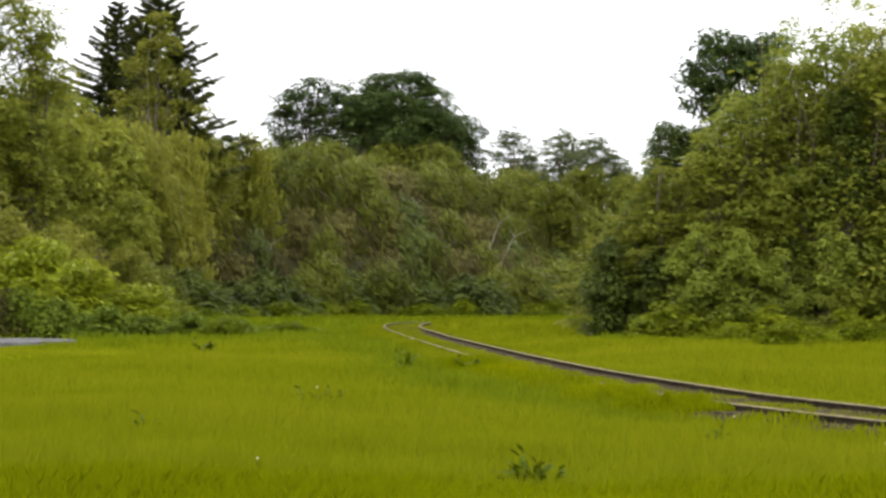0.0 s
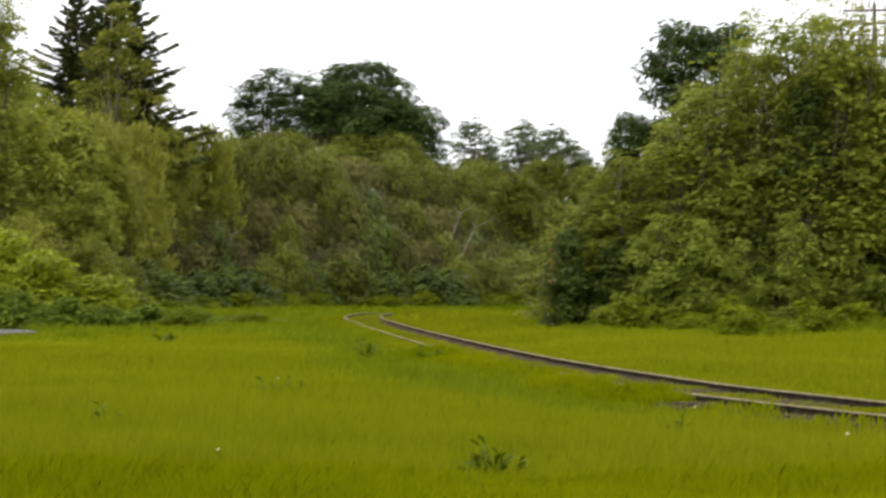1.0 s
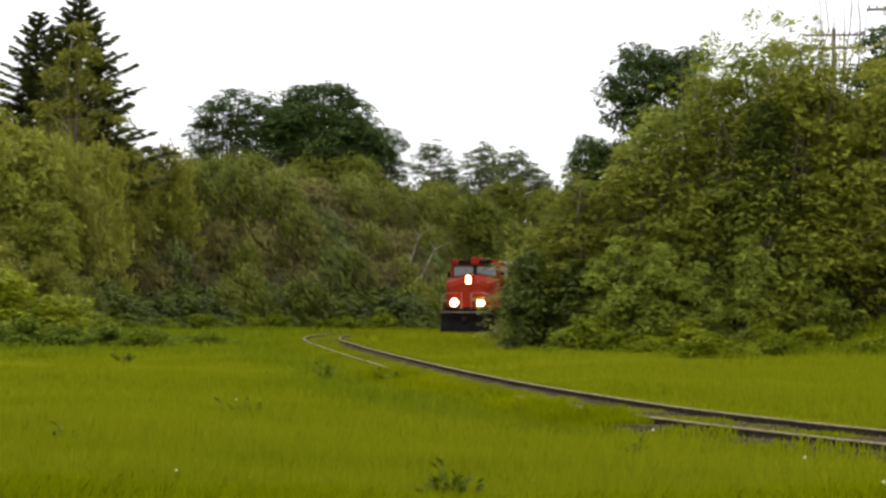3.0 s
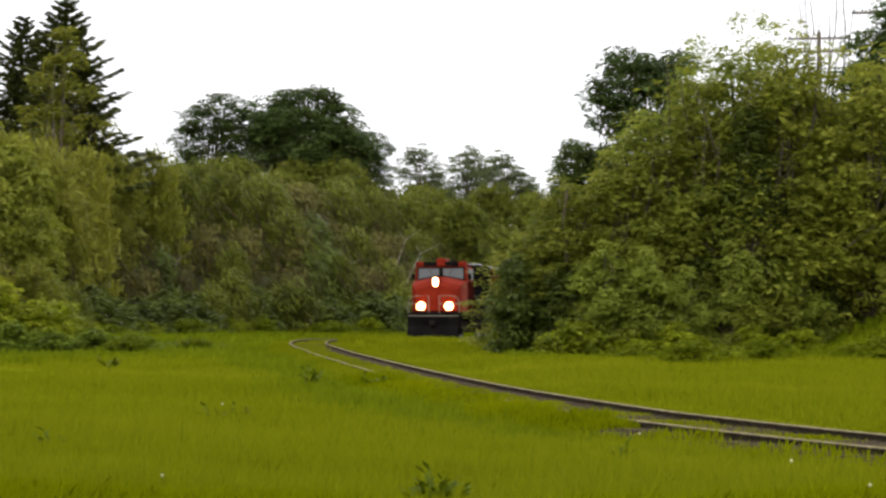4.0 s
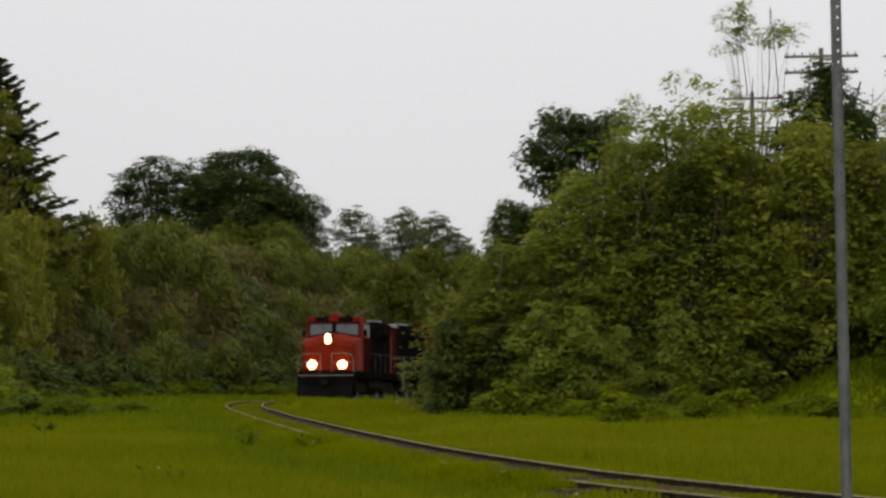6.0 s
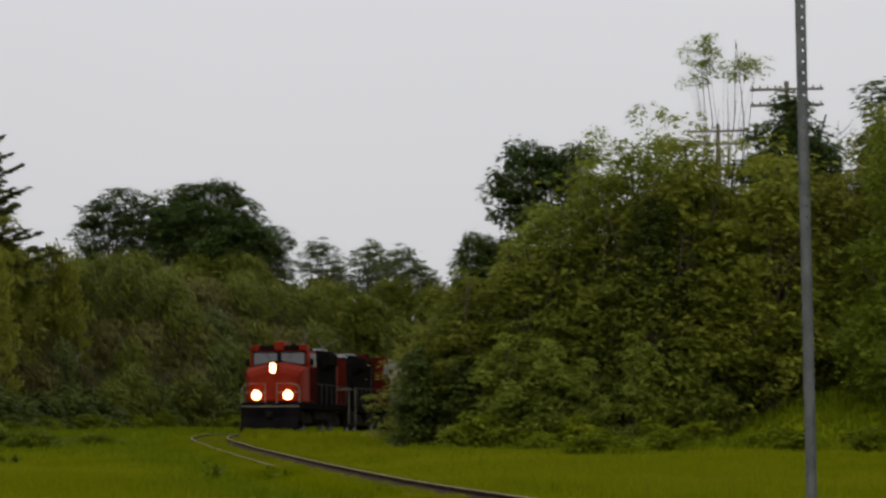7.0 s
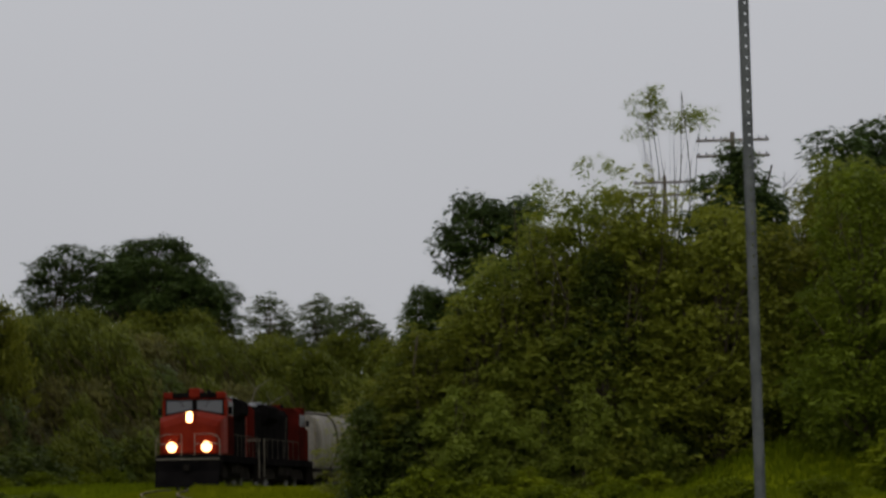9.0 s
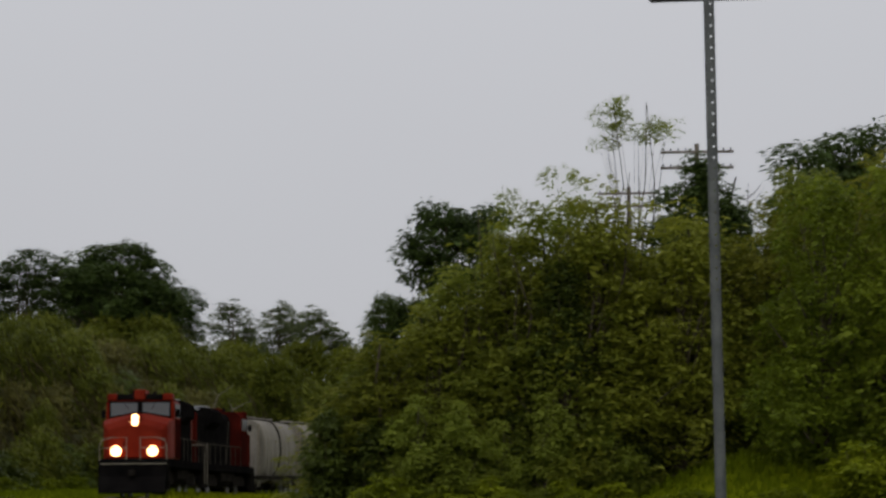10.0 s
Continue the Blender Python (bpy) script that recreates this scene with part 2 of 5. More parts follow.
def leaf_quads(rng, centre, normal, length, width, along=None, narrow=False):
    """Pointed leaves, a little cupped, round the given places; along gives the way they lie; narrow ones have three corners."""
    n = len(centre)
    normal = unit(normal)
    t = unit(np.cross(normal, rng.normal(size=(n, 3)))) if along is None else unit(along)
    b = np.cross(normal, t) if along is None else unit(np.cross(normal, t))
    length, width = np.broadcast_to(length, n)[:, None], np.broadcast_to(width, n)[:, None]
    lift = normal * length * 0.15
    if narrow:
        return np.stack([centre - t * length / 2 + b * width / 2, centre + t * length / 2 + lift, centre - t * length / 2 - b * width / 2], 1).reshape(-1, 3)
    return np.stack([centre - t * length / 2, centre + b * width / 2 + lift, centre + t * length / 2, centre - b * width / 2 + lift], 1).reshape(-1, 3)


def crown_quads(rng, lobes, clumps, per, leaf, spread, droop=0.0, fill=0.25, lean=None):
    """Leaves gathered in clumps over the outside of some lobes: (x, y, z, rx, ry, rz)."""
    lobes = np.array(lobes, dtype=float)
    weight = (lobes[:, 3] * lobes[:, 5]) ** 0.9
    which = rng.choice(len(lobes), clumps, p=weight / weight.sum())
    d = unit(rng.normal(size=(clumps, 3)) + (0, 0, 0.25))
    r = np.where(rng.random(clumps) < fill, rng.uniform(0.3, 0.8, clumps), rng.uniform(0.8, 1.06, clumps))
    c = lobes[which, :3] + d * lobes[which, 3:] * r[:, None]
    k = rng.integers(0, clumps, clumps * per)
    scale = rng.uniform(0.6, 1.5, clumps)[k]
    o = unit(rng.normal(size=(len(k), 3)) + (0, 0, 0.45))
    shell = np.where(rng.random(len(k)) < 0.7, rng.uniform(0.75, 1.1, len(k)), rng.uniform(0.2, 1.5, len(k)))
    off = o * (shell * scale * spread)[:, None] * (1.5, 1.5, 1.0)
    off[:, 2] -= droop * (off[:, 0] ** 2 + off[:, 1] ** 2) / max(spread, 0.01)
    nrm = d[k] * 0.25 + o * 0.9 + rng.normal(size=(len(k), 3)) * 0.3 + (0, 0, 0.2)
    size = leaf * np.exp(rng.normal(size=len(k)) * 0.27)
    pts = c[k] + off
    if lean is not None:
        run = unit(np.array(lean) + rng.normal(size=(len(k), 3)) * 0.42)
        pts += np.array(lean) * (rng.uniform(-1.0, 1.0, len(k)) * scale * spread)[:, None] * 1.5
        pts[:, 2] = np.maximum(pts[:, 2], 0.02)
        return leaf_quads(rng, pts, nrm, size * 1.5, size * 0.38, run, True)
    pts[:, 2] = np.maximum(pts[:, 2], 0.02)
    run = unit(off * (1, 1, 0.15) + rng.normal(size=(len(k), 3)) * (0.55, 0.55, 0.18) * spread) - (0, 0, 0.3)
    return leaf_quads(rng, pts, nrm, size * 1.3, size * 0.47, run)


def plant(name, seed, label, category, leaf_mat, bark, lobes, clumps, per, leaf, spread, trunk=0.15, stems=1, droop=0.0, fill=0.25, lean=None, limb=None):
    """A tree or shrub at the origin: tapered stems with limbs into each lobe, and a crown of single leaves."""
    rng = np.random.default_rng(seed)
    ob = empty(name, Matrix(), label, category)
    bm = bmesh.new()
    top = max(l[2] for l in lobes)
    for s in range(stems):
        a = rng.uniform(0, 6.28)
        foot = Vector((math.cos(a), math.sin(a), 0)) * (0.0 if stems == 1 else 0.35)
        axis = Vector((rng.normal() * 0.06, rng.normal() * 0.06, 1)) * top
        pts = [foot + axis * k / 5 + Vector((rng.normal(), rng.normal(), 0)) * 0.02 * top * (k > 0) for k in range(6)]
        pts[0].z = -0.3
        tube(bm, pts, [trunk * (1 - 0.15 * k) for k in range(6)], 7)
    part("trunk", bm, bark, ob)
    bm = bmesh.new()
    for l in lobes:
        end = Vector(l[:3])
        start = Vector((0, 0, min(end.z * 0.45, top * 0.6)))
        for k in range(3):
            tip = end + Vector(rng.normal(size=3)) * Vector(l[3:]).length * 0.28
            mid = (start + tip) / 2 + Vector(rng.normal(size=3)) * 0.25
            tube(bm, [start, mid, tip], [trunk * 0.45, trunk * 0.28, trunk * 0.07], 5)
    part("branchwork", bm, limb or bark, ob)
    me = quads_mesh("crown", crown_quads(rng, lobes, clumps, per, leaf, spread, droop, fill, lean), 4 if lean is None else 3)
    me.materials.append(leaf_mat)
    crown = new("crown", me)
    crown.parent = ob
    return ob


def spruce(seed, height, spread, label):
    """A spruce: a straight stem and whorls of drooping boughs, uneven, longest low down."""
    rng = np.random.default_rng(seed)
    ob = empty("spruce_tree", Matrix(), label, "conifer")
    bm = bmesh.new()
    tube(bm, [(0, 0, -0.3), (0.05, 0, height * 0.5), (0, 0.05, height)], [height * 0.013, height * 0.008, 0.02], 7)
    part("trunk", bm, BARK, ob)
    bm = bmesh.new()
    all_c, all_n, all_t, all_s = [], [], [], []
    z = height * 0.20
    while z < height * 0.985:
        k = 1 - z / height
        reach = spread * (k ** 0.85)
        for a in rng.uniform(0, 6.283) + np.arange(7) * 0.898 + rng.normal(size=7) * 0.22:
            L = reach * rng.uniform(0.5, 1.12) + 0.2
            d = np.array([math.cos(a), math.sin(a), 0])
            w = np.cross(d, (0, 0, 1))
            rise = 0.30 - 0.50 * k + rng.normal() * 0.05
            tube(bm, [Vector(d * L * q + (0, 0, z + L * (rise * q + 0.18 * q * q))) for q in np.linspace(0.05, 1, 5)], [0.045 * k + 0.012] * 4 + [0.006], 4)
            m = int(26 + 100 * L / spread)
            q = rng.uniform(0.10, 1.03, m)
            hand = np.where(rng.random(m) < 0.5, -1.0, 1.0)
            side = hand * np.abs(rng.normal(size=m)) * 0.17 * L * (1.15 - q)
            c = d * (L * q)[:, None] + w * side[:, None]
            c[:, 2] += z + L * (rise * q + 0.18 * q * q) - np.abs(side) * 0.25 - rng.random(m) * 0.10
            t = d + w * (hand * rng.uniform(0.2, 0.9, m))[:, None] + rng.normal(size=(m, 3)) * 0.12
            t[:, 2] += rise * 0.8
            all_c.append(c)
            all_t.append(t)
            all_n.append(np.tile((0, 0, 1.0), (m, 1)) + rng.normal(size=(m, 3)) * 0.35)
            all_s.append(np.full(m, 0.50 + 0.32 * k))
        z += height * rng.uniform(0.022, 0.034)
    part("branchwork", bm, BARK, ob)
    size = np.concatenate(all_s) * rng.uniform(0.7, 1.3, sum(map(len, all_s)))
    me = quads_mesh("crown", leaf_quads(rng, np.concatenate(all_c), np.concatenate(all_n), size, size * 0.38, np.concatenate(all_t)))
    me.materials.append(NEEDLES)
    new("crown", me).parent = ob
    return ob


def put(x, y, z, turn, sx, sz=None):
    return Matrix.LocRotScale((x, y, z), Euler((0, 0, turn)), (sx, sx, sz or sx))


# ---- the lie of the land ----
TRACK = [(34, 300), (23, 255), (14, 222), (8.0, 203), (1.6, 179), (0.07, 170), (-2.3, 157), (-3.85, 147), (-4.85, 137), (-5.4, 130.5), (-5.85, 124),
         (-5.65, 117), (-4.85, 109.5), (-4.0, 101), (-1.6, 75.8), (-0.2, 62.5), (0.8, 54), (2.3, 44.1), (3.0, 40.5), (4.6, 34.2), (7.4, 26), (12.2, 16), (21, 2), (36, -18)]
RAIL_TOP = 0.20


def spline(points, step=0.5):
    """A smooth line through the points, at even steps."""
    p = np.array(points, float)
    p = np.vstack([2 * p[0] - p[1], p, 2 * p[-1] - p[-2]])
    out = []
    for i in range(1, len(p) - 2):
        for t in np.linspace(0, 1, 20, endpoint=False):
            a, b, c, d = p[i - 1:i + 3]
            out.append(0.5 * ((2 * b) + (c - a) * t + (2 * a - 5 * b + 4 * c - d) * t ** 2 + (3 * b - a - 3 * c + d) * t ** 3))
    out = np.array(out)
    for _ in range(60):
        out[1:-1] = 0.25 * out[:-2] + 0.5 * out[1:-1] + 0.25 * out[2:]
    s = np.concatenate([[0], np.cumsum(np.linalg.norm(np.diff(out, axis=0), axis=1))])
    at = np.arange(0, s[-1], step)
    return at, np.stack([np.interp(at, s, out[:, 0]), np.interp(at, s, out[:, 1])], 1)


LINE_S, LINE = spline(TRACK)


def grade(y):
    """The line's rise and fall along its way: a low hump where it bends, then down."""
    return np.interp(y, [100, 112, 122, 130, 142, 165, 185], [0, 0.07, 0.17, 0.21, 0.06, -0.25, -0.32])


BANK = np.array([(-70, 60), (-44, 105), (-27, 148), (-21, 178), (-14, 198), (-4, 209), (3, 232), (11, 262), (25, 310), (40, 360)], float)


def away(xy, line):
    """Distance from a polyline, and the side (positive on its left as it runs)."""
    xy = np.atleast_2d(xy)
    best, side = np.full(len(xy), 1e9), np.zeros(len(xy))
    for a, b in zip(line[:-1], line[1:]):
        d = b - a
        t = np.clip(((xy - a) @ d) / (d @ d), 0, 1)
        r = xy - a - t[:, None] * d
        m = np.linalg.norm(r, axis=1)
        new_best = m < best
        side = np.where(new_best, d[0] * r[:, 1] - d[1] * r[:, 0], side)
        best = np.minimum(best, m)
    return best, np.sign(side)


def ground_z(x, y):
    """Height of the ground: a gently uneven meadow, the track bed, and a low mound at the wood's edge and a steep bank outside the curve."""
    x, y = np.asarray(x, float), np.asarray(y, float)
    xy = np.stack([x.ravel(), y.ravel()], 1)
    z = 0.06 * np.sin(xy[:, 0] * 0.31 + 1) * np.sin(xy[:, 1] * 0.17) + 0.03 * np.sin(xy[:, 0] * 1.1 + xy[:, 1] * 0.7)
    d, _ = away(xy, LINE[::6])
    z = z * np.clip((d - 2) / 4, 0, 1) - 0.04 * np.clip(1 - (d - 2.2) / 3, 0, 1)
    z += grade(xy[:, 1]) * np.clip(1 - (d - 4) / 12, 0, 1)
    m = np.clip((xy[:, 0] - 12.0) / 6.5, 0, 1)
    z += 2.0 * m * m * (3 - 2 * m) * np.exp(-((xy[:, 1] - 103) / 4.5) ** 2)
    b, side = away(xy, BANK)
    k = np.clip(b / 15, 0, 1) * (side > 0)
    z += 8.3 * k * k * (3 - 2 * k)
    return z.reshape(x.shape)


def gz(x, y):
    return float(ground_z(np.array([x]), np.array([y]))[0])


def on_line(s):
    """Place and heading (unit vector) on the track at the distance s from its far end."""
    p = np.array([np.interp(s, LINE_S, LINE[:, 0]), np.interp(s, LINE_S, LINE[:, 1])])
    q = np.array([np.interp(s + 0.6, LINE_S, LINE[:, 0]), np.interp(s + 0.6, LINE_S, LINE[:, 1])])
    d = (q - p) / np.linalg.norm(q - p)
    return p, d


def s_at_y(y):
    return float(np.interp(-y, -LINE[:, 1], LINE_S))


def ground():
    """One sheet of ground to the horizon, finer near the track."""
    xs = np.concatenate([np.linspace(-3000, -120, 12), np.linspace(-110, -46, 17), np.arange(-44, 44.1, 1.6), np.linspace(48, 110, 16), np.linspace(130, 3000, 12)])
    ys = np.concatenate([np.linspace(-3000, -60, 10), np.linspace(-50, -4, 12), np.arange(0, 262, 1.8), np.linspace(266, 400, 26), np.linspace(430, 4000, 14)])
    gx, gy = np.meshgrid(xs, ys)
    zz = ground_z(gx, gy)
    verts = np.stack([gx, gy, zz], -1).reshape(-1, 3)
    w = len(xs)
    faces = [(j * w + i, j * w + i + 1, (j + 1) * w + i + 1, (j + 1) * w + i) for j in range(len(ys) - 1) for i in range(w - 1)]
    me = bpy.data.meshes.new("ground")
    me.from_pydata(verts.tolist(), [], faces)
    me.shade_smooth()
    me.materials.append(GROUND)
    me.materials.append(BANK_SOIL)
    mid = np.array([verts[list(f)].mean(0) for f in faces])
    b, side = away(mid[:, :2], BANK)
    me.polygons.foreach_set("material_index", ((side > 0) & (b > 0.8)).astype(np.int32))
    tagged(new("ground", me), "green meadow ground with a steep overgrown bank", "ground", kind="structure")


def grass():
    """Blades of long grass, thick and fine near the camera, coarser far off."""
    rng = np.random.default_rng(5)
    rings = [(17, 24, 850, 0.0115, 0.30), (24, 42, 300, 0.019, 0.30), (42, 75, 110, 0.037, 0.30), (75, 125, 38, 0.068, 0.30), (125, 215, 8, 0.16, 0.34)]
    out, far_out, green_out = [], [], []

    def blade(x, y, h, wide, foot=None, green=None):
        n = len(x)
        base = np.stack([x, y, ground_z(x, y) - 0.02 if foot is None else foot], 1)
        a = rng.uniform(0, 6.283, n)
        side_v = np.stack([np.cos(a), np.sin(a), np.zeros(n)], 1) * (wide * rng.uniform(0.6, 1.3, n))[:, None]
        lean = np.stack([rng.normal(size=n) * 0.2 + 0.04, rng.normal(size=n) * 0.2, np.ones(n)], 1) * h[:, None]
        mid = base + lean * 0.55
        tip = base + lean * (1, 1, 0.95) + np.stack([lean[:, 0], lean[:, 1], -0.1 * h], 1) * 0.35
        if wide > 0.0195 or green is not None:
            tri = np.stack([base - side_v, base + side_v, tip], 1)
            green = np.zeros(n, bool) if green is None else green
            far_out.append(tri[~green].reshape(-1, 3))
            green_out.append(tri[green].reshape(-1, 3))
        else:
            out.append(np.stack([base - side_v, base + side_v, mid + side_v * 0.7, tip, mid - side_v * 0.7], 1).reshape(-1, 3))

    for near, far, dense, wide, tall in rings:
        n = int(dense * 0.235 * (far * far - near * near))
        y = np.sqrt(rng.uniform(near * near, far * far, n))
        x = y * rng.uniform(-0.205, 0.265, n)
        xy = np.stack([x, y], 1)
        d, side_t = away(xy, LINE[::4])
        patch = 0.5 * np.sin(x * 0.55 + 2 * np.sin(y * 0.11)) * np.sin(y * 0.23 + x * 0.2) + 0.35 * np.sin(x * 1.7 + y * 0.5) * np.sin(y * 0.9 - x)
        b, side = away(xy, BANK)
        near_bed = (side_t < 0) & (y < 37 + 2 * patch) & (d < 1.6) & (d > 0.7)
        keep = ~((d > 0.66) & (d < 0.84)) & ~((side > 0) & (b > 2))
        keep &= np.where(near_bed, rng.random(n) < 0.4, True)
        keep &= ~((y > 88.5) & (y < 102) & (x < -15.6 - 0.25 * np.abs(y - 95)))
        x, y, d, patch, near_bed, side_t, b = x[keep], y[keep], d[keep], patch[keep], near_bed[keep], side_t[keep], b[keep]
        n = len(x)
        h = tall * rng.uniform(0.6, 1.1, n) * (1 + 0.5 * patch) * np.clip(0.75 + (d - 2) / 9, 0.75, 1)
        h = np.where((side_t > 0) & (d < 3), h * 0.6, h)
        h = np.where(d < 0.7, np.where(y < 46, 0.07, 0.15) * rng.uniform(0.5, 1.2, n), np.where(near_bed, h * 0.7, h))
        h = np.where((x < -0.142 * y) & (y > 62) & (y < 92), h * 0.35, h)
        h = np.where((side_t > 0) & (y > 126) & (d > 0.9) & (d < 7), 0.40 * rng.uniform(0.7, 1.1, n), h)
        score = np.maximum.reduce([np.where((x > 11.5) & (y > 94), 1.2, 0), 1.3 - b / 16, np.where(x > 2, 1.15 - np.abs(y - 99) / 8, 0), np.where(x < -7, (y - 84) / 18, 0), np.where((side_t < 0) & (y > 36), 0.75 - np.abs(d - 2.4) / 4.0, 0)])
        green = score + 0.45 * patch + rng.normal(size=n) * 0.16 > 0.55
        blade(x, y, np.where(green & (y > 42), h * rng.uniform(0.8, 1.5, n), h), wide, None, green if wide > 0.0185 else None)
    for near, far, dense, wide in ((17, 30, 20, 0.008), (30, 60, 9, 0.014)):
        n = int(dense * 0.235 * (far * far - near * near))
        y = np.sqrt(rng.uniform(near * near, far * far, n))
        x = y * rng.uniform(-0.205, 0.265, n)
        tuft = np.sin(x * 2.3 + 1.7 * np.sin(y * 0.8)) * np.sin(y * 1.1 + x) + rng.normal(size=n) * 0.25
        keep = (away(np.stack([x, y], 1), LINE[::4])[0] > 2.4) & (tuft > 0.45)
        x, y = x[keep], y[keep]
        blade(x, y, rng.uniform(0.32, 0.48, len(x)), wide, None, rng.random(len(x)) < 0.6)
    for s0, s1, o0, o1, low, high, dense, wide in ((s_at_y(108), s_at_y(66), -2.1, -0.84, 0.12, 0.20, 400, 0.022), (s_at_y(66), s_at_y(38.5), -2.1, -0.83, 0.18, 0.32, 420, 0.0185), (s_at_y(180), s_at_y(104), -1.9, -0.83, 0.07, 0.18, 150, 0.05),
                                                   (s_at_y(190), s_at_y(112), -0.67, 0.67, 0.06, 0.12, 260, 0.026), (s_at_y(112), s_at_y(46), -0.67, 0.30, 0.06, 0.125, 430, 0.022), (s_at_y(112), s_at_y(60), -0.82, -0.6, 0.12, 0.18, 500, 0.022), (s_at_y(190), s_at_y(127), 0.83, 2.6, 0.32, 0.46, 190, 0.04), (s_at_y(45), s_at_y(26), -0.67, 0.67, 0.04, 0.10, 320, 0.014),
                                                   (s_at_y(126), s_at_y(104), -1.7, -0.8, 0.10, 0.20, 150, 0.026), (s_at_y(190), s_at_y(26), 0.83, 1.9, 0.05, 0.12, 220, 0.03), (s_at_y(37), s_at_y(24), -2.2, -1.0, 0.06, 0.26, 150, 0.012)):
        n = int((s1 - s0) * (o1 - o0) * dense)
        s, o = rng.uniform(s0, s1, n), rng.uniform(o0, o1, n)
        px, py = np.interp(s, LINE_S, LINE[:, 0]), np.interp(s, LINE_S, LINE[:, 1])
        qx, qy = np.interp(s + 0.6, LINE_S, LINE[:, 0]), np.interp(s + 0.6, LINE_S, LINE[:, 1])
        m = np.hypot(qx - px, qy - py)
        x, y = px - (qy - py) / m * o, py + (qx - px) / m * o
        tuft = 0.75 + 0.35 * np.sin(s * 1.9) * np.sin(s * 0.43 + 1)
        blade(x, y, rng.uniform(low, high, n) * tuft, wide, grade(y) + RAIL_TOP - 0.125 - 0.2 * np.clip(np.abs(o) - 1.4, 0, 1))
    me = quads_mesh("weedy_grass", np.concatenate(green_out), 3)
    me.materials.append(GRASS_GREEN)
    tagged(new("weedy_grass", me), "darker green weedy grass at the edges of the meadow", "grass", kind="stuff")
    me = quads_mesh("far_meadow_grass", np.concatenate(far_out), 3)
    me.materials.append(GRASS_FAR)
    tagged(new("far_meadow_grass", me), "long yellow-green grass in the far meadow", "grass", kind="stuff")
    me = quads_mesh("meadow_grass", np.concatenate(out), 5)
    me.materials.append(GRASS)
    tagged(new("meadow_grass", me), "long yellow-green meadow grass around the railway track", "grass", kind="stuff")


ground()
grass()


# ---- the railway track ----
RAIL = surface("worn_rail_steel", [(0.3, (0.022, 0.018, 0.012)), (0.7, (0.05, 0.04, 0.028))], 6, 0.8, 0.0, 0.2, 40, gloss=0.0)
RAIL_HEAD = surface("polished_rail_head", [(0.3, (0.15, 0.126, 0.072)), (0.7, (0.25, 0.21, 0.126))], 3, 0.7, 0.0, 0.1, 50, gloss=0.0)
TIE = surface("weathered_tie_wood", [(0.3, (0.03, 0.023, 0.017)), (0.7, (0.085, 0.066, 0.045))], 2, 0.9, 0, 0.5, 30, (0.3, 3, 3), gloss=0.0)


def swept(bm, outline, offset, s0, s1, step=2.0):
    """An outline (across, up) carried along the track at an offset."""
    rings = []
    for s in np.arange(s0, s1, step):
        p, d = on_line(s)
        n = np.array([-d[1], d[0]])
        rise = float(grade(p[1]))
        rings.append([bm.verts.new((*(p + n * (offset + a)), b + rise)) for a, b in outline])
    for a, b in zip(rings, rings[1:]):
        for k in range(len(outline)):
            j = (k + 1) % len(outline)
            bm.faces.new((a[k], a[j], b[j], b[k]))
    bm.faces.new(rings[0][::-1])
    bm.faces.new(rings[-1])
    bmesh.ops.recalc_face_normals(bm, faces=bm.faces[:])


def track():
    ob = empty("railway_track", Matrix(), "single curving railway track half sunk in grass", "railway track")
    t, s_end = RAIL_TOP, LINE_S[-1] - 2
    bm = bmesh.new()
    swept(bm, [(-1.9, -0.3), (-1.4, t - 0.11), (1.4, t - 0.11), (1.9, -0.3)], 0, 0, s_end, 3)
    part("ballast_bed", bm, BALLAST, ob, "dark gravel ballast bed")
    for side in (-0.7525, 0.7525):
        bm = bmesh.new()
        swept(bm, [(-0.075, t - 0.17), (0.075, t - 0.17), (0.075, t - 0.15), (0.012, t - 0.13), (0.012, t - 0.045), (0.036, t - 0.035), (0.036, t - 0.012),
                   (-0.036, t - 0.012), (-0.036, t - 0.035), (-0.012, t - 0.045), (-0.012, t - 0.13), (-0.075, t - 0.15)], side, 0, s_end, 1.5)
        rail = part("rail", bm, RAIL, ob, "rusty brown steel rail")
        bm = bmesh.new()
        swept(bm, [(-0.036, t - 0.012), (0.036, t - 0.012), (0.028, t), (-0.028, t)], side, 0, s_end, 1.5)
        part("rail_head", bm, RAIL_HEAD, rail, "bright worn running surface")
    bm = box(bmesh.new(), (-0.11, -1.28, -0.17), (0.11, 1.28, 0.0), 0.015)
    me = None
    rng = random.Random(4)
    for s in np.arange(s_at_y(135), s_at_y(14), 0.56):
        if me is None:
            tie = part("tie", bm, TIE, ob)
            me = tie.data
        else:
            tie = new("tie", me)
            tie.parent = ob
        p, d = on_line(s)
        tie.matrix_basis = pose(p[0], p[1], float(grade(p[1])) + t - 0.09 + rng.uniform(-0.01, 0.012), 0, 0, math.degrees(math.atan2(d[1], d[0])) + rng.uniform(-2, 2))


track()

# gravel drive at the foot of the left-hand bushes
bm = bmesh.new()
prism(bm, [(-34, 88), (-18.2, 89.5), (-16.4, 92), (-15.6, 95), (-16.2, 98.5), (-18.0, 101), (-34, 102.5)], -0.3, 0.14, 2)
tagged(part("gravel_drive", bm, GRAVEL), "pale grey gravel drive beside the bushes", "drive", kind="structure")


